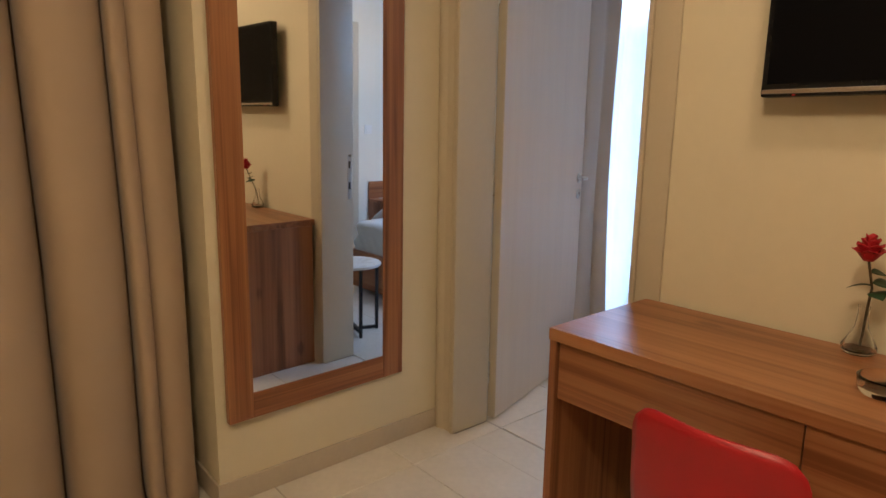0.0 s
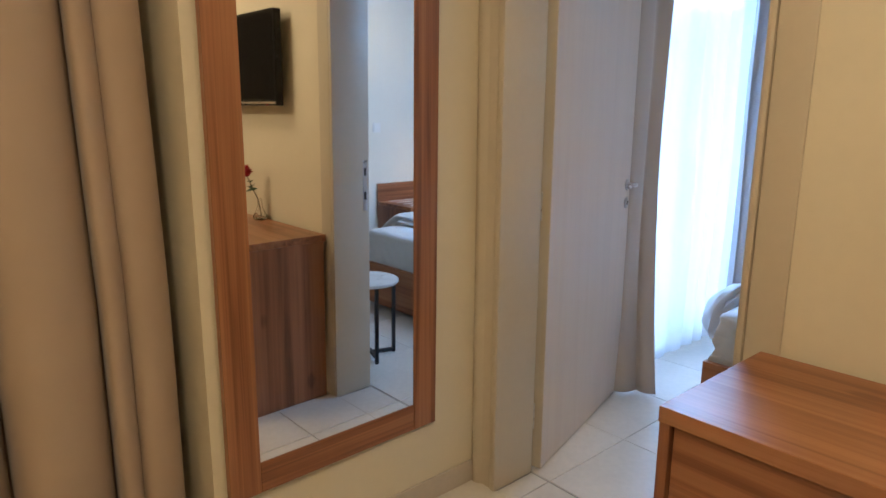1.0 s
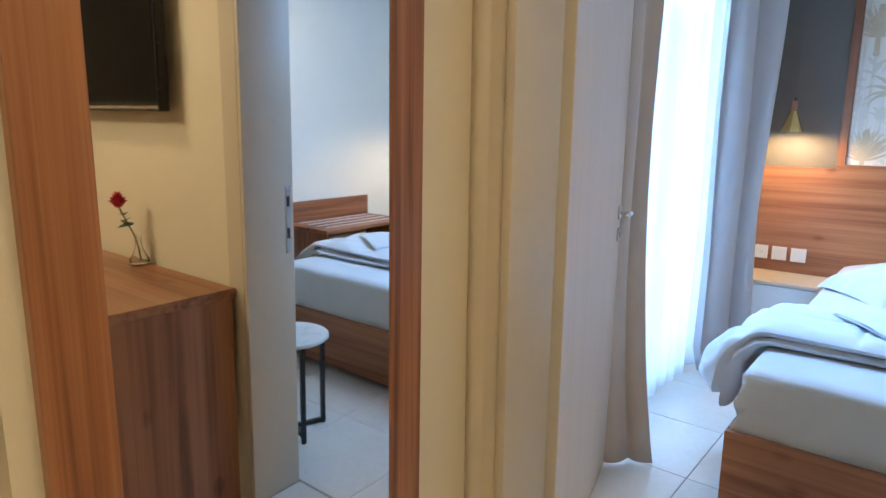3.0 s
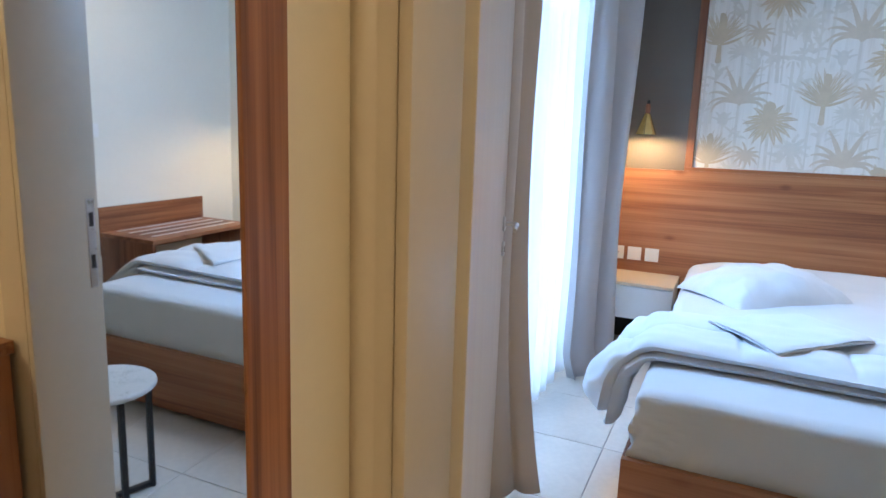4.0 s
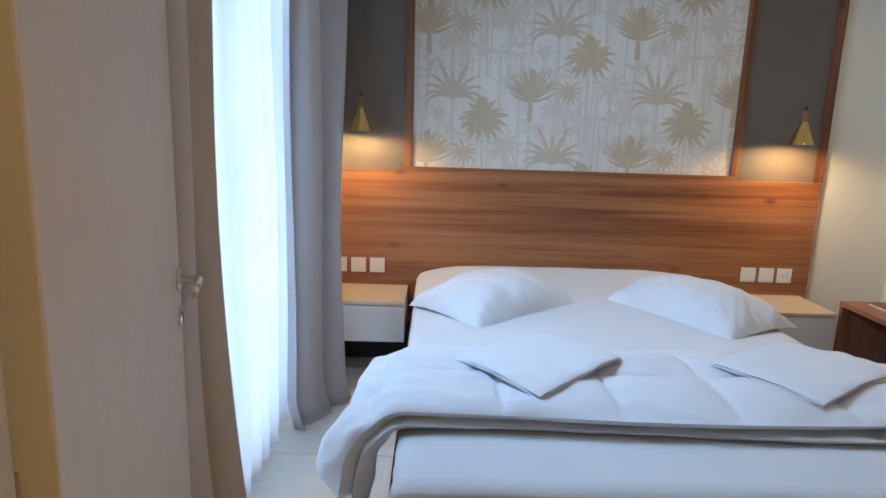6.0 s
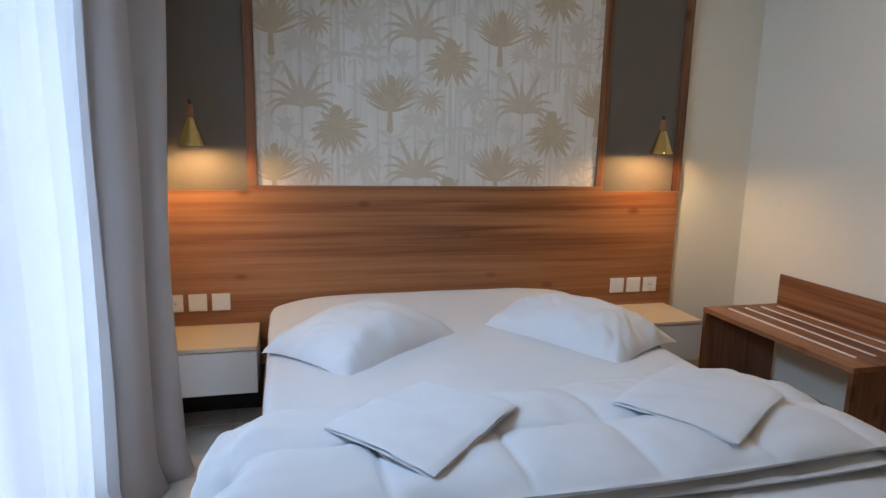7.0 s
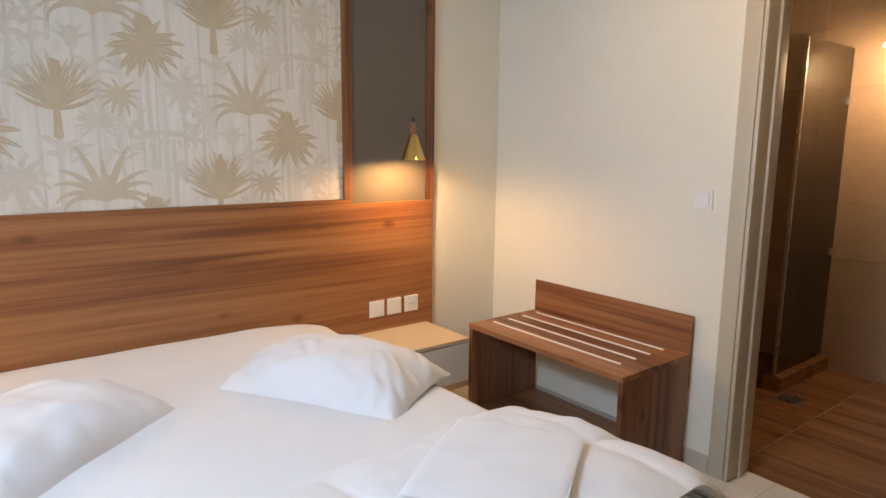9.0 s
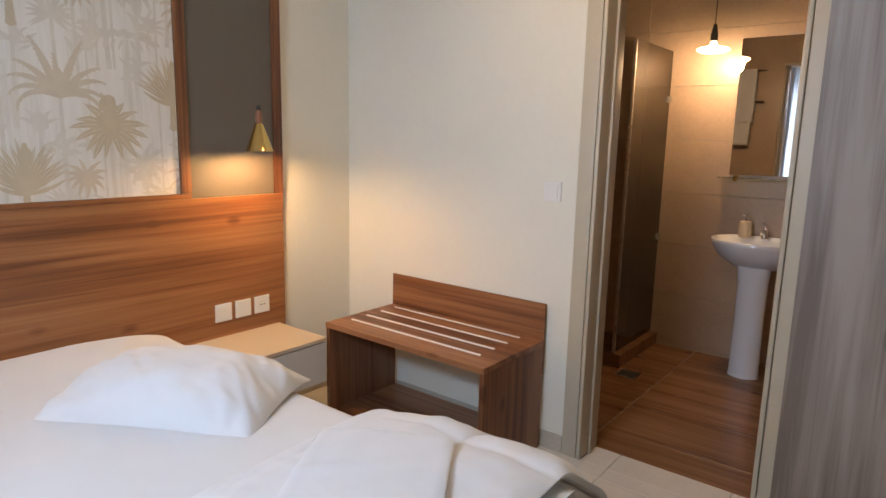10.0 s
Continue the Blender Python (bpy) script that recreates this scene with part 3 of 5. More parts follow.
def shell_chair():
    """Facing +x, at its own base; moulded seat and back in one sweep on four splayed legs."""
    t = thing("shell_chair", (1.12, 0.440, 0), "red moulded plastic chair pushed up to the desk", "chair")

    def at(u, v):
        side = (u - 0.5) * 2
        if v < 0.5:                                   # seat, front to back
            k = v / 0.5
            x = 0.22 - 0.40 * k
            z = 0.455 - 0.018 * math.sin(math.pi * k) - 0.03 * max(0, 0.25 - k) / 0.25 + 0.03 * side * side
            w = 0.200 - 0.040 * k
        else:
            k = (v - 0.5) / 0.5
            x = -0.18 - 0.055 * math.sin(min(1, k * 1.6) * math.pi / 2) - 0.035 * k + 0.045 * side * side * (1 - 0.4 * k)
            z = 0.455 + 0.370 * k ** 1.15 + 0.03 * side * side * (1 - k)
            w = 0.160 - 0.020 * k - 0.022 * (max(0, k - 0.88) / 0.12) ** 3
            z -= 0.010 * (side ** 8) * k
        if v < 0.06:
            w *= 0.93 + 0.07 * v / 0.06
        return (1.12 + x, 0.440 + side * w, z)

    ob = part("shell", sheet(22, 44, at), REDP, t, smooth=80)
    thicken(ob, 0.007)
    for sx in (-1, 1):
        for sy in (-1, 1):
            part("leg", tube([(1.12 + 0.11 * sx + 0.01, 0.440 + 0.12 * sy, 0.445), (1.12 + 0.20 * sx, 0.440 + 0.20 * sy, 0)], [0.016, 0.011], 12), NECK, t, "wooden leg", 50)


shell_chair()


def television():
    x0, x1, y0, y1, z0, z1 = 1.543, 1.583, -0.026, 0.708, 1.361, 1.795
    t = thing("television", (TW0, 0.35, z0), "black flat television on a wall bracket", "television")
    part("casing", cube(x0, x1, y0, y1, z0, z1, bevel=0.006), BLACKP, t)
    part("screen", cube(x0 - 0.0015, x0 + 0.004, y0 + 0.014, y1 - 0.014, z0 + 0.030, z1 - 0.014), SCREEN, t, "dark glossy screen")
    part("trim_strip", cube(x0 - 0.004, x0 + 0.006, y0 + 0.004, y1 - 0.004, z0 + 0.007, z0 + 0.018, bevel=0.002), SILVER, t, "silver strip along the lower edge")
    part("rear_housing", cube(x1 - 0.002, x1 + 0.024, y0 + 0.09, y1 - 0.09, z0 + 0.03, z1 - 0.08, bevel=0.006), BLACKP, t)
    part("bracket", cube(x1 + 0.022, TW0, 0.25, 0.45, 1.50, 1.68, bevel=0.002), BLACKM, t, "black steel wall bracket")
    part("standby_light", cube(x0 - 0.006, x0 - 0.0035, 0.628, 0.634, z0 + 0.002, z0 + 0.006), ROSE, t, "tiny red light")


television()


# ---- rose in a vase ----
def rose_vase():
    cx, cy, z0 = 1.574, 0.442, 0.787
    t = thing("bud_vase", (cx, cy, z0), "small clear glass bud vase on the desk", "vase")
    outer = [(0.0001, 0), (0.030, 0), (0.036, 0.008), (0.036, 0.018), (0.026, 0.036), (0.014, 0.062), (0.011, 0.095), (0.013, 0.110)]
    inner = [(0.011, 0.110), (0.009, 0.095), (0.012, 0.062), (0.023, 0.037), (0.032, 0.018), (0.030, 0.010), (0.0001, 0.007)]
    part("glass_body", turned(outer + inner, 28, (cx, cy, z0)), GLASS, t, smooth=60)
    r = thing("rose", (cx, cy, z0 + 0.01), "single red artificial rose with green leaves", "flower")
    pts = [(cx + 0.006, cy, z0 + 0.012), (cx + 0.002, cy - 0.004, z0 + 0.06), (cx - 0.008, cy - 0.008, z0 + 0.11), (cx - 0.028, cy - 0.016, z0 + 0.16), (cx - 0.060, cy - 0.010, z0 + 0.228)]
    part("stem", tube(pts, 0.0028, 8), STEM, r, smooth=60)
    hx, hy, hz = cx - 0.060, cy - 0.010, z0 + 0.224
    rnd = random.Random(7)
    for ring, (count, rad, lift, open_) in enumerate([(3, 0.010, 0.016, 0.15), (4, 0.017, 0.011, 0.35), (5, 0.024, 0.005, 0.6), (5, 0.030, 0.0, 0.95)]):
        for k in range(count):
            a0 = 2 * math.pi * k / count + ring * 0.7

            def at(u, v, a0=a0, rad=rad, lift=lift, open_=open_, count=count):
                a = a0 + (u - 0.5) * (2 * math.pi / count) * 1.5 * (0.35 + 0.65 * math.sin(math.pi * min(1, 0.15 + 0.75 * v)))
                rr = rad * (0.30 + 0.70 * v ** 0.7) + 0.010 * open_ * max(0, v - 0.7)
                z = hz + lift + 0.046 * v - 0.020 * open_ * v * v - 0.010 * abs(u - 0.5) * v
                return (hx + rr * math.cos(a), hy + rr * math.sin(a), z)
            p = part("petal", sheet(6, 6, at), ROSE, r, smooth=80)
            thicken(p, 0.0012)
    for ax, ay, az, ang, ln in [(-0.030, -0.012, 0.165, 1.9, 0.046), (-0.033, -0.012, 0.172, -1.2, 0.046), (-0.024, -0.014, 0.150, -2.4, 0.040), (-0.045, -0.010, 0.197, -0.9, 0.034)]:
        d = Vector((math.cos(ang), math.sin(ang), 0.12))
        s = Vector((-math.sin(ang), math.cos(ang), 0.25))

        def at(u, v, ax=ax, ay=ay, az=az, d=d, s=s, ln=ln):
            w = 0.48 * ln * math.sin(math.pi * v ** 0.8) * (u - 0.5) * 2
            p = Vector((cx + ax, cy + ay - 0.004, z0 + az)) + d * (ln * v) + s * w
            return (p.x, p.y, p.z - 0.35 * ln * v * v + 0.12 * abs(w))
        lf = part("leaf", sheet(4, 8, at), LEAF, r, "dark green leaf", 80)
        thicken(lf, 0.001)


rose_vase()
solo("ashtray", turned([(0.0001, 0), (0.046, 0), (0.052, 0.010), (0.054, 0.032), (0.050, 0.034), (0.047, 0.030), (0.043, 0.012), (0.0001, 0.009)], 32, (1.350, 0.328, 0.787)), GLASS, "round clear glass ashtray on the desk", "ashtray", smooth=50, base=(1.350, 0.328, 0.787))


# ---- headboard wall ----
HB = 4.881
HY0, HY1 = -0.738, 2.163
PY0, PY1, PZ0, PZ1 = -0.196, 1.632, 1.156, H - 0.06
hb = thing("headboard", (HW, 0.70, 0), "wide walnut headboard wall with palm wallpaper panel", "headboard")
part("lower_panel", cube(HB, HW - 0.001, HY0, HY1, 0.2365, 1.133, bevel=0.001), W_Y, hb)
part("plinth", cube(HB + 0.004, HW - 0.001, HY0, HY1, 0.0, 0.236), PLINTH, hb, "black recessed plinth")
part("ledge", cube(HB - 0.003, HW - 0.001, PY0 - 0.046, PY1 + 0.046, 1.1335, PZ0, bevel=0.0015), W_Y, hb)
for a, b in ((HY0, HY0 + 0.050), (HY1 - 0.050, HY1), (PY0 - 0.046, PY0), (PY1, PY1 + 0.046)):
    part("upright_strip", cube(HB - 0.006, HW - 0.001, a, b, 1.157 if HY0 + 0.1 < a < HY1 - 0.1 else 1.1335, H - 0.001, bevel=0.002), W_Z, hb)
part("top_strip", cube(HB - 0.004, HW - 0.001, PY0 + 0.0005, PY1 - 0.0005, PZ1, H - 0.001, bevel=0.002), W_Y, hb)
for a, b in ((HY0 + 0.0505, PY0 - 0.0465), (PY1 + 0.0465, HY1 - 0.0505)):
    part("taupe_panel", cube(HB + 0.006, HW - 0.001, a, b, 1.1335, H - 0.001), DARKPANEL, hb, "taupe painted panel")
paper = part("wallpaper", cube(HB + 0.010, HW - 0.001, PY0 + 0.0005, PY1 - 0.0005, PZ0 + 0.0005, PZ1 - 0.0005), PAPER, hb, "off-white wallpaper with beige palm trees")


def palm_prints():
    """Palm motifs in three tints, in a half-drop repeat, as thin printed relief on the paper."""
    x_face = HB + 0.010
    width, height = PY1 - PY0 - 0.004, PZ1 - PZ0 - 0.004
    layers = {"a": ([], []), "b": ([], []), "c": ([], [])}
    depth = {"a": 0.0026, "b": 0.0014, "c": 0.0002}
    rnd = random.Random(11)
    count = [0]

    def put(layer, polys):
        vs, fs = layers[layer]
        for poly in polys:
            if max(p[0] for p in poly) < 0 or min(p[0] for p in poly) > width or max(p[1] for p in poly) < 0 or min(p[1] for p in poly) > height:
                continue
            count[0] += 1
            lift = depth[layer] + 0.0000014 * (count[0] % 809)
            k = len(vs)
            for u, v in poly:
                vs.append((x_face - lift, PY1 - 0.002 - min(max(u, 0), width), PZ0 + 0.002 + min(max(v, 0), height)))
            fs.append(tuple(range(k, k + len(poly))))

    def blade(u, v, ang, length, width_, droop, ragged=0.25, n=8, rib=0.0):
        """A tapered leaf that bends down towards its tip, with a ragged rim; rib leaves a bare line along its middle."""
        rows = []
        px, py, a = u, v, ang
        turn = -droop if math.cos(ang) >= 0 else droop
        for i in range(n + 1):
            k = i / n
            w = width_ * (math.sin(math.pi * min(1, 0.08 + 0.92 * k ** 0.8)) ** 0.8) * (1 + ragged * rnd.uniform(-1, 1))
            c = min(rib, 0.4 * w)
            sn, cs = math.sin(a), math.cos(a)
            rows.append([(px - sn * d, py + cs * d) for d in (w, c, -c, -w)])
            px, py = px + length / n * math.cos(a), py + length / n * math.sin(a)
            a += turn / n * (0.5 + k)
        if rib:
            return [[p[q], p[q + 1], r[q + 1], r[q]] for p, r in zip(rows, rows[1:]) for q in (0, 2)]
        return [[p[0], p[3], r[3], r[0]] for p, r in zip(rows, rows[1:])]

    def feather(u, v, ang, length, droop, leaf, n=9):
        """Short pointed leaflets along a bending rib."""
        polys = blade(u, v, ang, length, 0.003, droop, 0.1)
        px, py, a = u, v, ang
        turn = -droop if math.cos(ang) >= 0 else droop
        for i in range(n):
            k = i / n
            for s in (-1, 1):
                polys += blade(px, py, a + s * rnd.uniform(0.45, 0.7), leaf * (1.05 - 0.55 * k) * rnd.uniform(0.8, 1.15), 0.0038, 0.5, 0.1, 3)
            px, py = px + length / n * math.cos(a), py + length / n * math.sin(a)
            a += turn / n * (0.5 + k)
        return polys

    def trunk(u, v, low, w, lean):
        polys = []
        n = 10
        for i in range(n):
            a, b = i / n, (i + 1) / n
            ua, ub = u + lean * a * a, u + lean * b * b
            wa, wb = w * (1 + 0.4 * a) * (1 + 0.12 * (i % 2)), w * (1 + 0.4 * b)
            polys.append([(ua - wa, v - (v - low) * a), (ua + wa, v - (v - low) * a), (ub + wb, v - (v - low) * b), (ub - wb, v - (v - low) * b)])
        return polys

    def spot(u, v, ru, rv, n=14, ragged=0.18):
        """A filled clump with an uneven rim."""
        rim = []
        for i in range(n):
            k = 1 + ragged * rnd.uniform(-1, 1)
            rim.append((u + ru * k * math.cos(2 * math.pi * i / n), v + rv * k * math.sin(2 * math.pi * i / n)))
        return [rim]

    def toothed(u, v, ang, length, width_, droop, n=10):
        """A broad leaf whose under side is cut into pointed teeth."""
        polys = blade(u, v, ang, length, width_, droop, 0.08, n)
        px, py, a = u, v, ang
        turn = -droop if math.cos(ang) >= 0 else droop
        side = -1 if math.cos(ang) >= 0 else 1
        for i in range(n):
            k = i / n
            if 0.2 < k < 0.95:
                polys += blade(px, py, a + side * 0.55, width_ * 2.3 * (1.1 - 0.5 * k), width_ * 0.26, 0.3, 0.1, 3)
            px, py = px + length / n * math.cos(a), py + length / n * math.sin(a)
            a += turn / n * (0.5 + k)
        return polys

    for col in range(-3, 4):
        for row in range(-3, 4):
            du, dv = 0.655 + 0.577 * col, 0.376 + 0.350 * col + 0.70 * row
            if not (-0.7 < du < 2.5 and -0.7 < dv < 2.1):
                continue
            # fan palm: a dense upright crown over two thin curved leaves and a swollen stub
            put("a", trunk(du, dv, dv - 0.10, 0.011, 0.0))
            put("a", spot(du, dv - 0.092, 0.018, 0.016))
            put("c", trunk(du - 0.001, dv - 0.10, dv - 0.46, 0.0065, -0.010))
            put("a", spot(du + 0.002, dv + 0.065, 0.034, 0.050))
            put("a", spot(du + 0.006, dv + 0.140, 0.022, 0.045))
            for ang in range(34, 149, 8):
                k = 1 - abs(ang - 90) / 90
                put("a", blade(du, dv + 0.005, radians(ang + rnd.uniform(-2, 2)), (0.165 + 0.035 * k) * rnd.uniform(0.92, 1.07), 0.0098, 0.30, 0.12, 8, 0.0010))
            put("a", blade(du, dv, radians(12), 0.155, 0.0075, -0.55, 0.12))
            put("a", blade(du, dv, radians(166), 0.140, 0.0075, -0.55, 0.12))
            # arching palm: two tall leaves and bent side leaves with teeth
            u, v = du - 0.438, dv + 0.008
            put("c", trunk(u, v, v - 0.42, 0.0065, 0.006))
            put("b", spot(u, v + 0.050, 0.026, 0.055))
            for ang, ln, w, dr in [(107, 0.240, 0.014, 0.25), (71, 0.240, 0.014, 0.25), (92, 0.165, 0.012, 0.0), (122, 0.205, 0.0115, 0.9), (56, 0.205, 0.0115, 0.9), (134, 0.200, 0.011, 1.4), (45, 0.200, 0.011, 1.4), (145, 0.195, 0.010, 1.9), (34, 0.195, 0.010, 1.9), (155, 0.195, 0.0095, 2.5), (24, 0.195, 0.0095, 2.5)]:
                put("b", toothed(u, v, radians(ang + rnd.uniform(-2, 2)), ln, w, dr))
            # dense palm with a heavy crown and leaves all round
            u, v = du - 0.263, dv - 0.091
            put("c", trunk(u, v - 0.06, v - 0.48, 0.0075, 0.012))
            put("a", spot(u, v + 0.010, 0.042, 0.060))
            put("a", spot(u - 0.004, v + 0.080, 0.036, 0.036))
            for ang, ln, dr in [(100, 0.128, 0.2), (66, 0.118, 0.5), (132, 0.122, 0.5), (40, 0.125, 0.8), (156, 0.128, 0.8), (14, 0.150, 0.6), (176, 0.148, 0.6), (-8, 0.158, 0.45), (197, 0.146, 0.45), (-30, 0.150, 0.4), (216, 0.138, 0.4), (-50, 0.158, 0.2), (236, 0.156, 0.2), (-70, 0.142, 0.1), (255, 0.130, 0.1)]:
                put("a", blade(u, v, radians(ang + rnd.uniform(-3, 3)), ln * rnd.uniform(0.95, 1.08), 0.0145, dr, 0.22, 9, 0.0008))
            # small drooping palm
            u, v = du + 0.21, dv + 0.061
            put("c", trunk(u - 0.004, v, v - 0.40, 0.0055, 0.006))
            put("b", spot(u, v - 0.005, 0.026, 0.030))
            for ang in (95, 60, 130, 30, 155, 5, 178, -25, 205, -52, 235, -78):
                put("b", blade(u, v, radians(ang), 0.082 * rnd.uniform(0.85, 1.15), 0.0085, 0.9, 0.2, 7))
            # flat-topped tree in layers
            u, v = du + 0.395, dv - 0.09
            put("c", trunk(u + 0.004, v - 0.01, v - 0.40, 0.0075, 0.008))
            for k in range(16):
                x = -0.125 + 0.0165 * k
                put("c", spot(u + x, v + 0.026 * math.cos(1.5 * x / 0.125) - 0.012 + rnd.uniform(-0.006, 0.006) - 0.10 * max(0, x) ** 1.2, 0.020, 0.011, 9, 0.35))
            for k in range(8):
                put("c", blade(u - 0.10 + 0.030 * k, v - 0.012, radians(-60 if k > 3 else 240), 0.045, 0.006, 0.3, 0.3, 5))
            # feathery palm
            u, v = du + 0.448, dv + 0.10
            put("c", trunk(u, v, v - 0.38, 0.006, -0.006))
            for ang in range(-70, 251, 32):
                put("c", feather(u, v, radians(ang), 0.100, 0.9, 0.030, 8))
            # pale fan palm and a round shrub behind
            u, v = du + 0.131, dv - 0.050
            put("c", trunk(u, v, v - 0.30, 0.006, 0.01))
            for ang in range(-30, 211, 16):
                put("c", blade(u, v, radians(ang + rnd.uniform(-5, 5)), 0.088, 0.0075, 0.5, 0.25, 6))
            u, v = du + 0.063, dv + 0.266
            put("c", trunk(u, v, v - 0.22, 0.0055, 0.0))
            put("c", spot(u, v, 0.030, 0.042))
            for ang in (40, 70, 110, 140):
                put("c", blade(u, v - 0.02, radians(ang), 0.085, 0.008, 0.9, 0.25, 7))
            # soft growth between the palms
            for pu, pv in [(-0.36, 0.20), (-0.15, 0.12), (0.02, -0.16), (0.13, 0.17), (0.26, -0.07), (0.30, 0.22), (0.50, -0.02), (-0.10, 0.28), (0.40, 0.06), (-0.33, -0.16)]:
                u, v = du + pu, dv + pv
                for k in range(7):
                    put("c", blade(u + rnd.uniform(-0.03, 0.03), v + rnd.uniform(-0.04, 0.02), radians(rnd.uniform(10, 170)), rnd.uniform(0.05, 0.09), rnd.uniform(0.006, 0.012), rnd.uniform(0.3, 1.4), 0.3, 6))
            for x in (-0.335, -0.06, 0.285, 0.345, 0.52):
                put("c", trunk(du + x, dv + 0.26, dv - 0.22, 0.0035, rnd.uniform(-0.006, 0.006)))
    for key, material, name, label in (("c", PALM_C, "background_print", "pale printed palms"), ("b", PALM_B, "sand_print", "sand-coloured printed palms"), ("a", PALM_A, "beige_print", "beige printed palms")):
        vs, fs = layers[key]
        me = bpy.data.meshes.new(name)
        base = BASE[paper.name]
        me.from_pydata([(x - base.x, y - base.y, z - base.z) for x, y, z in vs], [], fs)
        me.materials.append(material)
        ob = new(name, me)
        ob.parent = paper
        tagged(ob, label, kind="stuff")


palm_prints()


def plate(name, y, z, label, socket, group):
    s = 0.043
    t = thing(name, (HB, y, z), label, "socket" if socket else "switch", group)
    part("cover", cube(HB - 0.009, HB - 0.0003, y - s, y + s, z - s, z + s, bevel=0.002), WHITEP, t)
    if socket:
        b = turned([(0.022, 0), (0.021, 0.003), (0.019, -0.004), (0.0001, -0.004)], 24)
        bmesh.ops.transform(b, matrix=Matrix.Translation((HB - 0.0095, y, z)) @ Matrix.Rotation(radians(-90), 4, "Y"), verts=b.verts)
        part("well", b, WHITEP, t, smooth=50)
        for d in (-0.0095, 0.0095):
            part("pin_hole", cube(HB - 0.0118, HB - 0.0090, y + d - 0.0025, y + d + 0.0025, z - 0.0025, z + 0.0025), DARKGAP, t, "dark pin hole")
    else:
        part("rocker", cube(HB - 0.0125, HB - 0.0085, y - s + 0.010, y + s - 0.010, z - s + 0.010, z + s - 0.010, bevel=0.0015), WHITEP, t)


for i, y in enumerate((2.042, 1.932, 1.822)):
    plate("wall_socket" if i == 0 else "light_switch", y, 0.577, "white wall socket on the headboard" if i == 0 else "white square switch on the headboard", i == 0, "bedside plates")
for i, y in enumerate((-0.374, -0.482, -0.590)):
    plate("wall_socket" if i == 2 else "light_switch", y, 0.580, "white wall socket on the headboard" if i == 2 else "white square switch on the headboard", i == 2, "bedside plates")


def nightstand(y0, y1, label):
    x0, z0, z1 = 4.510, 0.236, 0.460
    t = thing("nightstand", (HB, (y0 + y1) / 2, z0), label, "nightstand", "nightstands")
    part("top", cube(x0 - 0.004, HB - 0.001, y0, y1, z1 - 0.018, z1, bevel=0.0015), SAND, t, "sand-coloured top")
    part("body", cube(x0 + 0.022, HB - 0.001, y0 + 0.002, y1 - 0.002, z0, z1 - 0.0185), DRAWERW, t)
    part("drawer_front", cube(x0, x0 + 0.018, y0 + 0.002, y1 - 0.002, z0, z1 - 0.024, bevel=0.0015), DRAWERW, t, "warm white drawer front")


nightstand(1.640, 2.140, "wall-hung nightstand with a white drawer by the window")
nightstand(-0.695, -0.170, "wall-hung nightstand with a white drawer by the rack")


def pendant(y):
    x, z = 4.694, 1.349
    t = thing("pendant_lamp", (x, y, z), "lit brass cone pendant lamp with a wooden neck", "lamp", "bedside pendants")
    part("shade", turned([(0.062, 0), (0.060, 0.004), (0.019, 0.118), (0.013, 0.124), (0.0125, 0.122), (0.018, 0.114), (0.058, 0.004), (0.062, 0.0)], 40, (x, y, z), closed=False), BRASS, t, "polished brass cone shade", 60)
    part("neck", turned([(0.0125, 0.1235), (0.015, 0.130), (0.0145, 0.165), (0.011, 0.180), (0.0001, 0.180)], 24, (x, y, z)), NECK, t, "turned wooden neck", 50)
    part("cap", turned([(0.009, 0.1805), (0.009, 0.196), (0.004, 0.203), (0.0001, 0.203)], 20, (x, y, z)), BLACKM, t, "black cap", 50)
    part("cord", tube([(x, y, z + 0.202), (x, y, H - 0.001)], 0.0007, 6), CORD, t, "thin grey cord")
    part("bulb", turned([(0.0001, 0.034), (0.012, 0.036), (0.017, 0.050), (0.014, 0.066), (0.009, 0.080), (0.0001, 0.080)], 20, (x, y, z)), LAMPIN, t, "lit bulb", 60)


pendant(1.902)
pendant(-0.474)


# ---- bed ----
BX, BYL, BYR = 2.612, 1.612, -0.110
bed = thing("bed", (3.7, 0.72, 0), "double bed with a walnut base and a white-sheeted mattress", "bed")
part("footboard", cube(BX, BX + 0.025, BYR, BYL, 0.035, 0.320, bevel=0.0015), W_Y, bed)
for a, b in ((BYL - 0.025, BYL), (BYR, BYR + 0.025)):
    part("side_board", cube(BX + 0.0255, 4.860, a, b, 0.035, 0.320, bevel=0.0015), W_X, bed)
part("slat_base", cube(BX + 0.03, 4.855, BYR + 0.03, BYL - 0.03, 0.22, 0.26), DARKGAP, bed)
for x in (2.75, 4.60):
    for y in (0.02, 1.44):
        part("foot", cube(x - 0.04, x + 0.04, y - 0.04, y + 0.04, 0, 0.219), BLACKM, bed)


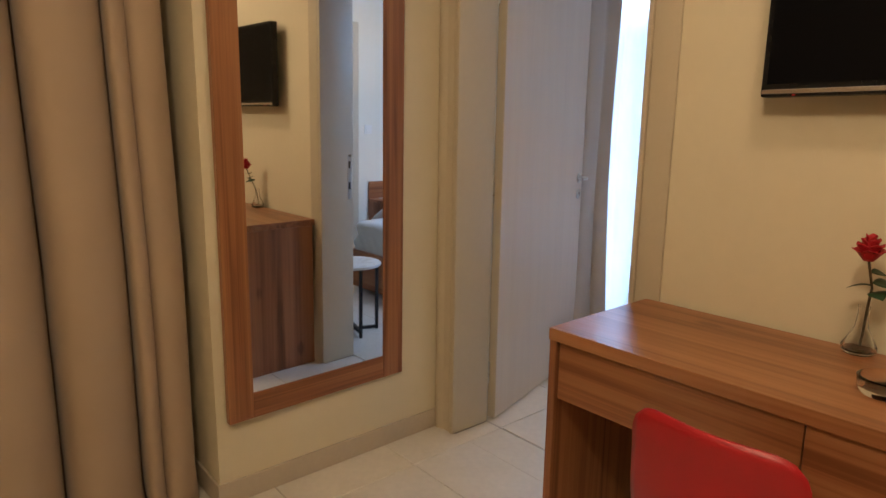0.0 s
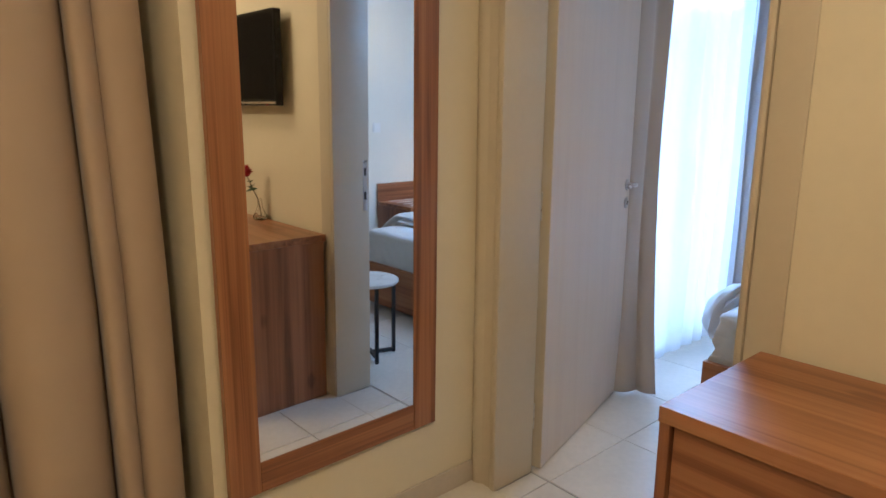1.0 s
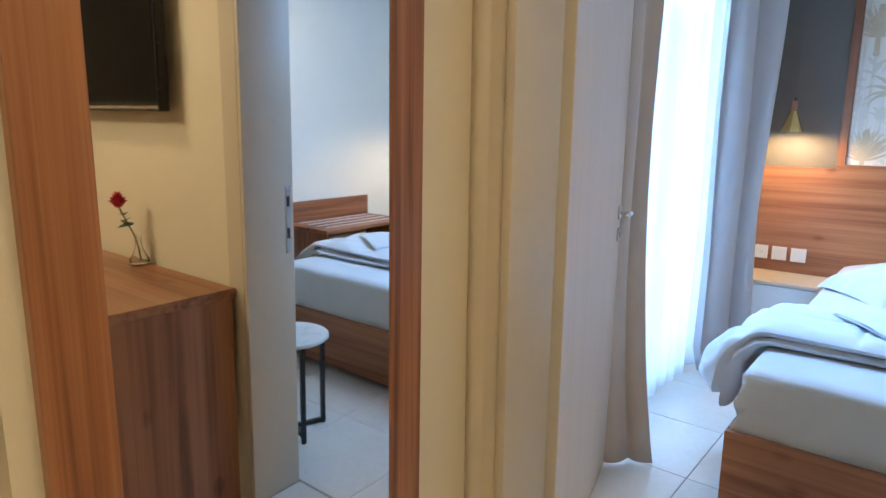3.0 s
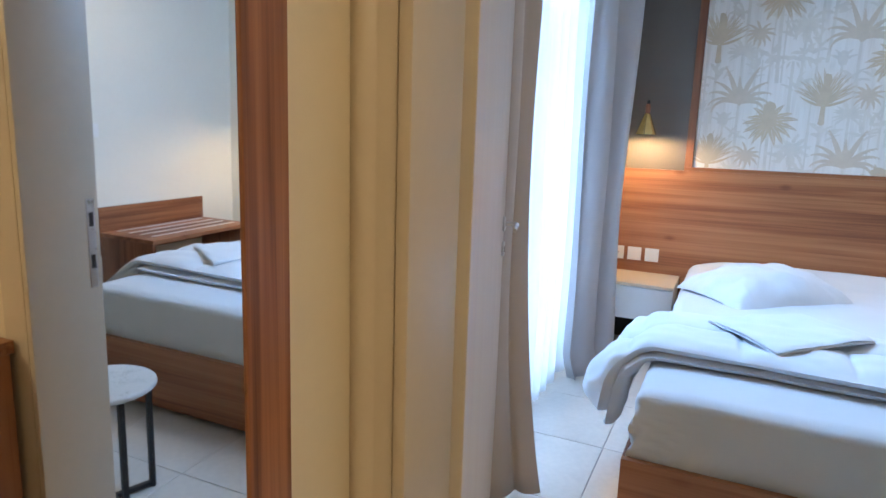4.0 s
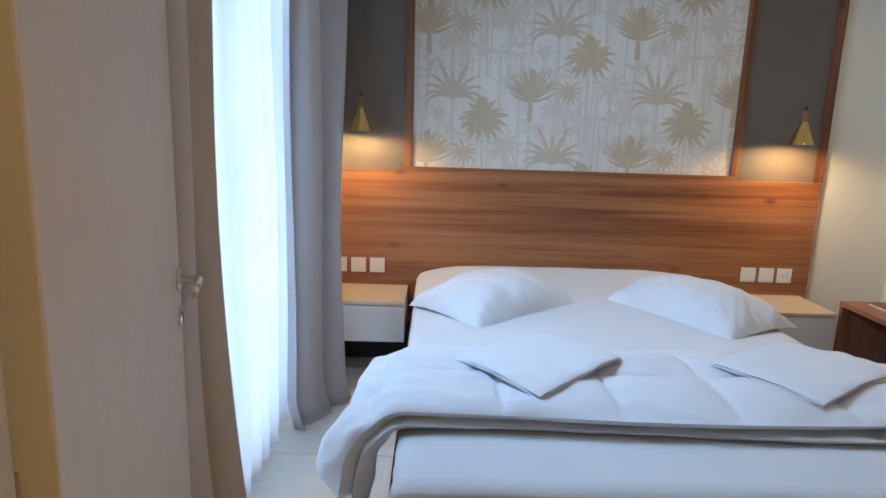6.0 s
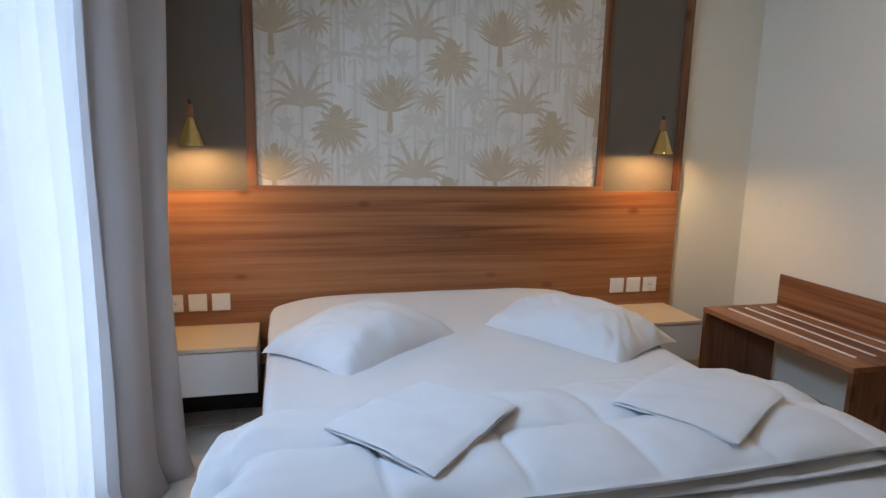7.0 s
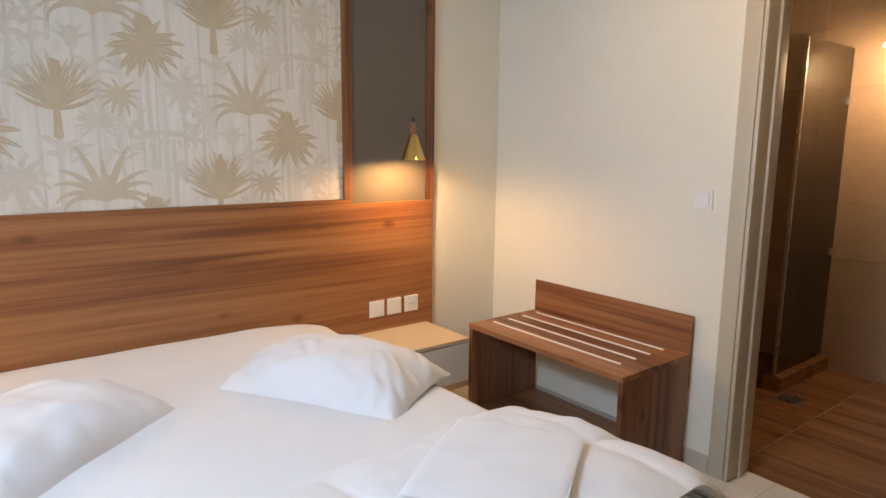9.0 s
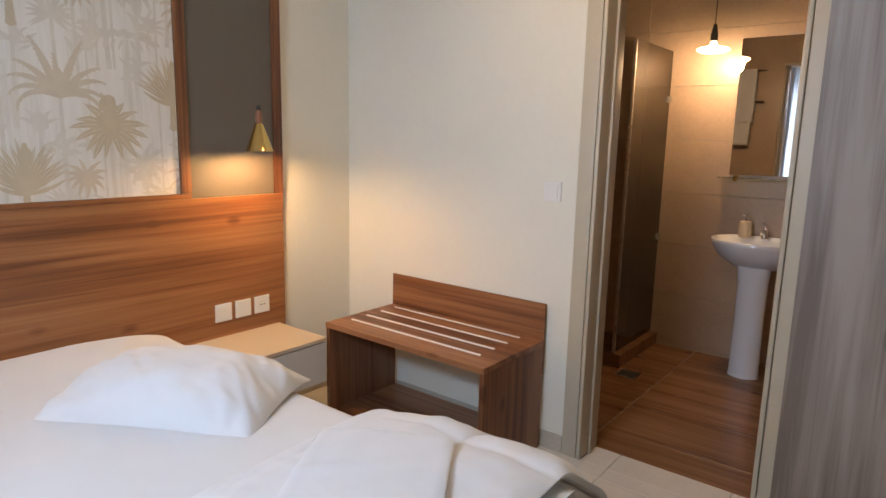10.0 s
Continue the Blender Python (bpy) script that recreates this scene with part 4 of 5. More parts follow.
def mattress():
    x0, x1, y0, y1, z0, z1 = 2.652, 4.862, -0.085, 1.586, 0.262, 0.538
    hx, hy, cx, cy = (x1 - x0) / 2, (y1 - y0) / 2, (x0 + x1) / 2, (y0 + y1) / 2
    bm = bmesh.new()
    box(bm, x0, x1, y0, y1, z0, z1)
    bmesh.ops.subdivide_edges(bm, edges=bm.edges[:], cuts=72, use_grid_fill=True)
    for v in bm.verts:
        u, w, h = (v.co.x - cx) / hx, (v.co.y - cy) / hy, (v.co.z - z0) / (z1 - z0)
        r = 0.034
        # rounded rim
        dx, dy, dz = max(0, abs(v.co.x - cx) - (hx - r)), max(0, abs(v.co.y - cy) - (hy - r)), max(0, v.co.z - (z1 - r))
        d = math.sqrt(dx * dx + dy * dy + dz * dz)
        if d > r:
            k = r / d
            v.co.x = cx + math.copysign(min(abs(v.co.x - cx), hx - r) + dx * k, v.co.x - cx)
            v.co.y = cy + math.copysign(min(abs(v.co.y - cy), hy - r) + dy * k, v.co.y - cy)
            v.co.z = min(v.co.z, z1 - r) + dz * k
        crown = (1 - abs(u) ** 4) * (1 - abs(w) ** 4)
        if h > 0.5:
            v.co.z += 0.022 * crown + 0.23 * max(0, u - 0.71) * (1 - w ** 6)
            v.co.z += 0.004 * noise.noise((v.co.x * 5, v.co.y * 5, 0))
        # pulled folds in the sheet down the sides
        side = max(0, 1 - h)
        fold = 0.009 * math.sin(26 * v.co.x + 22 * v.co.y + 3 * noise.noise((v.co.x * 3, v.co.y * 3, 1))) * side
        near = math.exp(-((abs(abs(u) - 1) * hx + abs(abs(w) - 1) * hy) / 0.22) ** 2)
        fold += 0.016 * near * math.sin(70 * (v.co.x + v.co.y) + 14 * h) * (1 - h) ** 0.7
        n = noise.noise((v.co.x * 4, v.co.y * 4, v.co.z * 6)) * 0.010
        if abs(w) > 0.9:
            v.co.y += math.copysign(fold + n * 0.6 - 0.012 * side, w)
        if abs(u) > 0.95:
            v.co.x += math.copysign(fold + n * 0.6 - 0.012 * side, u)
    return bm


part("mattress", mattress(), SHEET, bed, "mattress in a white fitted sheet", 70)


# ---- duvet folded across the foot ----
def duvet():
    t = thing("duvet", (3.2, 0.72, 0.58), "thick white quilted duvet folded across the foot of the bed", "duvet")
    # section across the bed, as angle and length: hangs on the window side, lies flat, sags on the other side
    yl, yr = 1.547, -0.050
    lift = 0.560

    def bend(run, slope, ledge):
        """Out and down over the rim: a gentle slope, then a hanging fall."""
        y = z = a = 0.0
        n = 24
        for i in range(n):
            r = run * (i + 0.5) / n
            a = slope * min(1, r / 0.07) + (1.42 - slope) * min(1, max(0, (r - ledge) / 0.09))
            y += math.cos(a) * run / n
            z += math.sin(a) * run / n
        return y, z, a

    def rail(s, x):
        """Place on the middle of the layer at s metres from the window-side rim."""
        flat = yl - yr
        if s < 0:
            run = -s * (1 - 0.38 * min(1, max(0, (x - 2.98) / 0.5)))
            run *= 1 - 0.30 * min(1.0, max(0, (3.08 - x) / 0.17)) ** 2
            y, z, a = bend(run, 0.90, 0.11)
            return Vector((0, yl + y, lift - z)), Vector((0, math.sin(a), math.cos(a)))
        if s > flat:
            run = (s - flat) * (1 - 0.20 * min(1, max(0, (x - 2.98) / 0.5)))
            y, z, a = bend(run, 0.60, 0.30)
            return Vector((0, yr - y, lift - z)), Vector((0, -math.sin(a), math.cos(a)))
        return Vector((0, yl - s, lift)), Vector((0, 0, 1))

    def layer(x_front, x_back, low, thick, s0, s1, seed, hang):
        nu, nv = 230, 84

        def place(u, v, top):
            s = s0 + (s1 - s0) * u
            f = v
            xf = x_front + 0.018 * math.sin(3.1 * s + seed) - 0.02 * max(0, -s) + hang * max(0, -s)
            xb = x_back + 0.030 * math.sin(2.3 * s + seed * 2) - 0.22 * max(0, -s) - 0.10 * max(0, s - 1.55)
            x = xf + (xb - xf) * f
            # quilting: seams pulled in, pockets puffed up
            qs, qx = s / 0.335 + 0.12 * seed, (x - 2.9) / 0.310
            puff = (abs(math.sin(math.pi * qs)) ** 0.30) * (abs(math.sin(math.pi * qx)) ** 0.30)
            e = max(0.0, 1 - min(f, 1 - f) / 0.10)
            es = max(0.0, 1 - min(u, 1 - u) / 0.045)
            rim = math.sqrt(max(0.0, 1 - e * e)) * math.sqrt(max(0.0, 1 - es * es))
            nz = noise.noise((x * 6, s * 6, seed)) * 0.012 + noise.noise((x * 15, s * 15, seed + 5)) * (0.005 + 0.012 * min(1, max(0, -s) / 0.12))
            p, nrm = rail(s, x)
            if s < 0:
                nz += (0.018 * math.sin(15 * x + 9 * s + seed) + 0.012 * math.sin(31 * x - 6 * s)) * min(1, -s / 0.15)
            if s > 1.70:
                nz += 0.014 * math.sin(15 * x + 6 * s) * min(1, (s - 1.70) / 0.15)
            back = min(1.0, (1 - f) / 0.38) ** 0.7
            thick_here = thick * (1 + 0.9 * min(1, max(0, -s) / 0.25)) * (0.30 + 0.70 * back)
            h = low * (0.25 + 0.75 * back) + (thick_here * (0.42 + 0.58 * puff) * rim + nz * rim if top else nz * 0.4 * rim) + 0.5 * thick_here * (1 - rim) * (1 if not top else 0.98)
            q = p + nrm * h
            return (x, q.y, q.z)

        bm = bmesh.new()
        grids = []
        for top in (True, False):
            grids.append([[bm.verts.new(place(i / nu, j / nv, top)) for j in range(nv + 1)] for i in range(nu + 1)])
        for g, flip in zip(grids, (False, True)):
            for i in range(nu):
                for j in range(nv):
                    q = (g[i][j], g[i + 1][j], g[i + 1][j + 1], g[i][j + 1])
                    bm.faces.new(q[::-1] if not flip else q)
        a, b = grids
        rim_i = [(i, 0) for i in range(nu)] + [(nu, j) for j in range(nv)] + [(i, nv) for i in range(nu, 0, -1)] + [(0, j) for j in range(nv, 0, -1)]
        for (i, j), (k, l) in zip(rim_i, rim_i[1:] + rim_i[:1]):
            bm.faces.new((a[i][j], a[k][l], b[k][l], b[i][j]))
        bmesh.ops.recalc_face_normals(bm, faces=bm.faces)
        return bm

    part("lower_layer", layer(2.893, 3.54, -0.010, 0.046, -0.42, 1.96, 1.0, 0.10), SHEET2, t, smooth=80)
    part("upper_layer", layer(2.903, 3.565, 0.020, 0.056, -0.37, 1.98, 2.0, 0.06), SHEET2, t, smooth=80)


duvet()


# ---- pillows and folded linen ----
def pillow(cx, cy, z, deg, lx, ly, height, seed, label):
    def bm_of():
        bm = bmesh.new()
        nu, nv = 66, 52
        grids = []
        for top in (1, -1):
            g = []
            for i in range(nu + 1):
                row = []
                for j in range(nv + 1):
                    u, v = i / nu * 2 - 1, j / nv * 2 - 1
                    pull_u, pull_v = 1 - 0.035 * (1 - abs(v) ** 2), 1 - 0.05 * (1 - abs(u) ** 2)
                    x, y = lx * u * pull_u, ly * v * pull_v
                    e = (1 - abs(u) ** 2.4) * (1 - abs(v) ** 2.4)
                    h = max(0, e) ** 0.60
                    crease = noise.noise((u * 3 + seed, v * 3, 0.3)) * 0.016 + 0.010 * math.sin(7 * u + 9 * v + 4 * noise.noise((u * 2, v * 2, seed))) * (abs(u) ** 2 + abs(v) ** 2) * 0.6
                    rim = max(abs(u), abs(v))
                    fan = math.sin(9 * math.atan2(abs(v), abs(u)) + seed) * max(0, rim - 0.58) * 0.036
                    tuck = -0.020 * math.exp(-((u * 0.8 + v * 0.5 - 0.35) / 0.06) ** 2) * max(0, 0.9 - rim) + 0.005 * noise.noise((u * 6 + seed, v * 2.5, 1.7))
                    crease += fan + tuck + 0.014 * math.exp(-((abs(u) - abs(v)) / 0.10) ** 2) * rim ** 3 * math.sin(16 * rim + seed)
                    pinch = 0.022 * math.sin(26 * (u + 0.55 * v) + 5 * noise.noise((u * 2.3, v * 2.3, seed + 3))) * max(0, rim - 0.45) ** 1.2 * max(0, 1 - abs(abs(u) - 0.75) / 0.5)
                    crease += pinch
                    zz = height * h * (0.78 if top > 0 else 0.10) * top + (crease * h ** 0.6 if top > 0 else 0) - 0.020 * (abs(u) * abs(v)) ** 3 - 0.019 * max(abs(u), abs(v)) ** 5
                    row.append(bm.verts.new((x, y, zz)))
                g.append(row)
            grids.append(g)
        for g, flip in zip(grids, (False, True)):
            for i in range(nu):
                for j in range(nv):
                    q = (g[i][j], g[i + 1][j], g[i + 1][j + 1], g[i][j + 1])
                    bm.faces.new(q if not flip else q[::-1])
        bmesh.ops.remove_doubles(bm, verts=bm.verts, dist=1e-5)
        bmesh.ops.recalc_face_normals(bm, faces=bm.faces)
        return bm
    ob = solo("pillow", bm_of(), SHEET2, label, "pillow", "pillows", smooth=80)
    ob.matrix_basis = pose(cx, cy, z, 0, 0, deg)
    return ob


pillow(4.215, 1.185, 0.578, -50.7, 0.350, 0.245, 0.164, 1.0, "plump white pillow lying askew near the window")
pillow(4.165, 0.235, 0.580, 31.0, 0.360, 0.250, 0.164, 4.0, "plump white pillow lying askew towards the rack")


def folded_linen(corners, z, label, seed):
    c = [Vector((*p, 0)) for p in corners]
    mid = sum(c, Vector()) / 4
    t = thing("folded_sheet", (mid.x, mid.y, z), label, "linen", "folded linen")
    for k in range(2):
        grow = 1.0 if k == 0 else 0.990

        def place(u, v, top):
            p = (c[0] * (1 - u) + c[1] * u) * (1 - v) + (c[3] * (1 - u) + c[2] * u) * v
            p = mid + (p - mid) * grow
            e = min(u, 1 - u, v, 1 - v)
            round_ = 0.0080 * math.sqrt(max(0, 1 - max(0, 1 - e / 0.03) ** 2))
            wave = 0.004 * noise.noise((p.x * 6, p.y * 6, seed)) + (0.007 * noise.noise((p.x * 16 + 3, p.y * 7, seed + 2)) + 0.006 * math.exp(-((u - 0.45 - 0.25 * v) / 0.035) ** 2) * (1 - v) if top and k == 1 else 0.0)
            zz = z + k * 0.0085 + (0.0044 + (round_ * 0.75 if top else -round_ * 1.25)) + wave + 0.004 * (u + v) - 0.010 * (abs(2 * u - 1) * abs(2 * v - 1)) ** 3
            return (p.x, p.y, zz)
        bm = bmesh.new()
        n = 26
        gs = [[[bm.verts.new(place(i / n, j / n, top)) for j in range(n + 1)] for i in range(n + 1)] for top in (True, False)]
        for g in gs:
            for i in range(n):
                for j in range(n):
                    bm.faces.new((g[i][j], g[i + 1][j], g[i + 1][j + 1], g[i][j + 1]))
        bmesh.ops.remove_doubles(bm, verts=bm.verts, dist=1e-5)
        bmesh.ops.recalc_face_normals(bm, faces=bm.faces)
        part("fold", bm, SHEET2, t, smooth=70)


folded_linen([(3.282, 1.420), (3.526, 1.080), (3.285, 0.855), (2.960, 1.188)], 0.632, "folded white sheet laid on the duvet", 1.0)
folded_linen([(3.275, 0.562), (3.510, 0.185), (3.190, 0.011), (2.954, 0.375)], 0.632, "folded white sheet laid on the duvet", 5.0)


# ---- luggage rack ----
def luggage_rack():
    x0, x1, y0, y1, top, bk = 3.597, 4.540, BW0 + 0.004, -0.717, 0.525, 0.695
    t = thing("luggage_rack", ((x0 + x1) / 2, (y0 + y1) / 2, 0), "walnut luggage rack with white strips and a raised back", "luggage rack")
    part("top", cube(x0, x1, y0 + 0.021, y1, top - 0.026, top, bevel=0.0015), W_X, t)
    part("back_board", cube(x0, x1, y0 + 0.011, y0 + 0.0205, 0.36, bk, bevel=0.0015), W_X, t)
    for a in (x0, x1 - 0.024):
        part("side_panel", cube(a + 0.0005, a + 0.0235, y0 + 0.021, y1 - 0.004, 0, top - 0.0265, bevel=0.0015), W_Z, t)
    part("bottom_shelf", cube(x0 + 0.024, x1 - 0.024, y0 + 0.021, y1 - 0.03, 0.05, 0.070), W_X, t)
    for k in range(4):
        y = -0.835 - 0.105 * k
        part("strip", cube(x0 + 0.100, x1 - 0.060, y - 0.0065, y + 0.0065, top - 0.001, top + 0.004, bevel=0.0015), WHITEP, t, "white rubber strip")


luggage_rack()
sw = thing("light_switch", (3.60, BW0, 1.215), "white square light switch by the bathroom door", "switch")
part("cover", cube(3.561, 3.645, BW0 + 0.0003, BW0 + 0.009, 1.162, 1.248, bevel=0.002), WHITEP, sw)
part("rocker", cube(3.574, 3.632, BW0 + 0.0085, BW0 + 0.0135, 1.175, 1.235, bevel=0.0015), WHITEP, sw)


# ---- wardrobe ----
def wardrobe():
    x0, x1, y0, y1 = TW1 + 0.012, 2.538, BW0 + 0.014, -0.60
    t = thing("wardrobe", ((x0 + x1) / 2, (y0 + y1) / 2, 0), "tall grey-brown wood-grain wardrobe by the bathroom door", "wardrobe")
    part("carcass", cube(x0, x1, y0, y1 - 0.021, 0, 2.30, bevel=0.001), GREYWOOD, t)
    xm = (x0 + x1) / 2
    for a, b in ((x0 + 0.001, xm - 0.0015), (xm + 0.0015, x1 - 0.001)):
        part("door", cube(a, b, y1 - 0.020, y1, 0.06, 2.298, bevel=0.0015), GREYWOOD, t)


wardrobe()


# ---- nest of side tables ----
def side_table(cx, cy, top, r, deg, label):
    t = thing("side_table", (0, 0, 0), label, "side table", "nest of side tables")
    part("tabletop", turned([(0.0001, top - 0.018), (r - 0.004, top - 0.018), (r, top - 0.014), (r, top - 0.004), (r - 0.004, top), (0.0001, top)], 48), MARBLE, t, "pale marble top", 40)
    q = r * 0.88
    for a in (0, 90):
        c, s = math.cos(radians(a)), math.sin(radians(a))
        bm = bmesh.new()
        for k in (-1, 1):
            box(bm, k * q - 0.009, k * q + 0.009, -0.009, 0.009, 0.006, top - 0.0185)
        box(bm, -q, q, -0.009, 0.009, 0.006 if a == 0 else 0.0245, 0.024 if a == 0 else 0.042)
        bmesh.ops.rotate(bm, verts=bm.verts, cent=(0, 0, 0), matrix=Matrix.Rotation(radians(a), 3, "Z"))
        part("leg_frame", bm, BLACKM, t, "black steel leg frame")
        for k in (-1, 1):
            part("foot", turned([(0.0001, 0), (0.010, 0), (0.010, 0.006), (0.0001, 0.006)], 14, (k * q * c, k * q * s, 0)), BLACKM, t)
    t.matrix_basis = pose(cx, cy, 0, 0, 0, deg)
    return t


side_table(2.055, 0.725, 0.445, 0.165, 20, "low round side table with a marble top and black legs")
side_table(2.05, 0.36, 0.55, 0.17, 30, "taller round side table with a marble top and black legs")


# ---- bathroom ----
BY = -3.12
wall("wall_bathroom_back", [(2.30, 4.75, BY - 0.1, BY - 0.012, 0, H)], GROUT, "tiled back wall of the bathroom")
wall("wall_bathroom_east", [(4.65, 4.75, BY, BW1, 0, H)], BATHTILE, "beige tiled side wall of the shower")
wall("wall_bathroom_west", [(2.30, 2.40, BY, BW1, 0, H)], BATHTILE, "beige tiled side wall of the bathroom")
solo("ceiling_bathroom", cube(2.3, 4.75, BY - 0.1, BW1, H, H + 0.1), CEIL, "plain white bathroom ceiling", "ceiling", **S)
bath_inner = wall("wall_bathroom_front", [(2.40, BX0 - 0.02, BW1 - 0.010, BW1, 0, H), (BX1 + 0.02, 4.65, BW1 - 0.010, BW1, 0, H), (BX0 - 0.02, BX1 + 0.02, BW1 - 0.010, BW1, DOORTOP + 0.02, H)], BATHTILE, "beige tiled inner face of the bathroom wall")

glass_panel = thing("shower_screen", (3.82, -2.80, 0), "smoked glass shower screen on a tiled kerb", "shower screen")
part("kerb", cube(3.725, 3.835, BY, -2.448, 0, 0.085, bevel=0.003), BATHFLOOR, glass_panel, "wood-look tiled kerb")
part("pane", cube(3.776, 3.784, BY, -2.480, 0.087, 2.035), SMOKED, glass_panel, "smoked glass pane")
part("edge_profile", cube(3.770, 3.790, -2.4795, -2.466, 0.087, 2.035, bevel=0.002), STEEL, glass_panel, "slim metal edge")
for z in (0.78, 1.72):
    part("wall_clip", cube(3.762, 3.798, BY, BY + 0.045, z - 0.02, z + 0.02, bevel=0.002), STEEL, glass_panel, "steel wall clip")

drain = thing("floor_drain", (3.643, -2.386, 0), "square steel floor drain by the shower", "drain")
part("grate", cube(3.578, 3.708, -2.446, -2.326, 0.0, 0.004, bevel=0.001), STEEL, drain)
part("opening", cube(3.590, 3.696, -2.434, -2.338, 0.0042, 0.0052), DARKGAP, drain, "dark grate opening")


def washbasin():
    cx, top = 3.085, 0.856
    t = thing("washbasin", (cx, -2.90, 0), "white ceramic pedestal washbasin", "washbasin")
    nu, rings = 48, []

    def outline(k, z, shrink):
        a = 2 * math.pi * k / nu
        x, y = 0.275 * math.cos(a), 0.225 * math.sin(a)
        if y < 0:
            y *= 0.82
            x = math.copysign(abs(x) ** 0.75 * 0.275 ** 0.25, x) if abs(x) > 1e-6 else x
        return (cx + x * shrink, -2.905 + y * shrink + (1 - shrink) * -0.06, z)
    bm = bmesh.new()
    for z, s in [(0.66, 0.30), (0.69, 0.55), (0.74, 0.80), (0.79, 0.93), (0.825, 0.99), (top - 0.004, 1.0), (top, 0.985), (top - 0.002, 0.90), (top - 0.03, 0.80), (top - 0.09, 0.55), (top - 0.12, 0.25), (top - 0.125, 0.05)]:
        rings.append([bm.verts.new(outline(k, z, s)) for k in range(nu)])
    for a, b in zip(rings, rings[1:]):
        for k in range(nu):
            bm.faces.new((a[k], a[(k + 1) % nu], b[(k + 1) % nu], b[k]))
    bm.faces.new(rings[-1])
    bm.faces.new(rings[0][::-1])
    bmesh.ops.recalc_face_normals(bm, faces=bm.faces)
    part("basin", bm, CERAMIC, t, smooth=60)
    part("pedestal", turned([(0.0001, 0), (0.090, 0), (0.087, 0.04), (0.084, 0.35), (0.087, 0.60), (0.098, 0.70), (0.0001, 0.70)], 32, (cx, -2.860, 0), (1, 0.85)), CERAMIC, t, smooth=50)
    f = thing("tap", (cx, -3.05, top), "chrome single-lever basin tap", "tap")
    part("body", turned([(0.0001, 0), (0.024, 0), (0.022, 0.010), (0.019, 0.055), (0.0001, 0.060)], 20, (cx, -3.055, top - 0.006)), CHROME, f, smooth=50)
    part("spout", tube([(cx, -3.055, top + 0.035), (cx, -3.02, top + 0.045), (cx, -2.955, top + 0.032)], [0.014, 0.012, 0.010], 12), CHROME, f, smooth=60)
    part("lever", tube([(cx, -3.055, top + 0.052), (cx, -3.05, top + 0.078), (cx, -3.00, top + 0.098)], [0.012, 0.010, 0.006], 12), CHROME, f, smooth=60)
    d = thing("soap_dispenser", (3.195, -3.02, top), "beige ceramic soap dispenser on the basin", "soap dispenser")
    part("bottle", turned([(0.0001, 0), (0.034, 0), (0.037, 0.006), (0.037, 0.085), (0.032, 0.098), (0.012, 0.104), (0.0001, 0.104)], 24, (3.195, -3.025, top - 0.004)), SAND, d, smooth=50)
    part("pump", tube([(3.195, -3.025, top + 0.098), (3.195, -3.025, top + 0.138), (3.205, -3.005, top + 0.142), (3.203, -2.990, top + 0.134)], 0.0055, 10), CHROME, d, smooth=60)


washbasin()


def bath_mirror():
    x0, x1, z0, z1 = 2.86, 3.345, 1.238, 2.085
    t = thing("bathroom_mirror", ((x0 + x1) / 2, BY, z0), "frameless mirror with a glass shelf over the basin", "mirror")
    part("mirror_glass", cube(x0, x1, BY + 0.001, BY + 0.006, z0, z1), MIRROR, t, "clear mirror glass")
    part("shelf", cube(x0 - 0.02, x1 + 0.045, BY + 0.003, BY + 0.115, z0 - 0.022, z0 - 0.015, bevel=0.001), GREENG, t, "green-edged glass shelf")
    for x in (x0 + 0.06, x1 - 0.045):
        part("shelf_bracket", cube(x - 0.010, x + 0.010, BY + 0.001, BY + 0.045, z0 - 0.042, z0 - 0.005, bevel=0.003), BRASS, t, "small brass bracket")


bath_mirror()


def bath_pendant():
    x, y, z = 3.445, -2.850, 1.925
    t = thing("pendant_bulb", (x, y, z), "lit flat bulb hanging from a black holder", "lamp")
    part("bulb", turned([(0.0001, -0.016), (0.070, -0.014), (0.094, 0.0), (0.086, 0.010), (0.040, 0.018), (0.020, 0.030), (0.017, 0.050), (0.0001, 0.050)], 36, (x, y, z + 0.066)), BULB, t, "glowing disc bulb", 60)
    part("holder", turned([(0.0001, 0.117), (0.020, 0.117), (0.022, 0.150), (0.016, 0.178), (0.010, 0.215), (0.0001, 0.215)], 20, (x, y, z)), BLACKM, t, "black lamp holder", 50)
    part("cord", tube([(x, y, z + 0.21), (x, y, H - 0.001)], 0.0028, 6), BLACKM, t, "black cord")


bath_pendant()


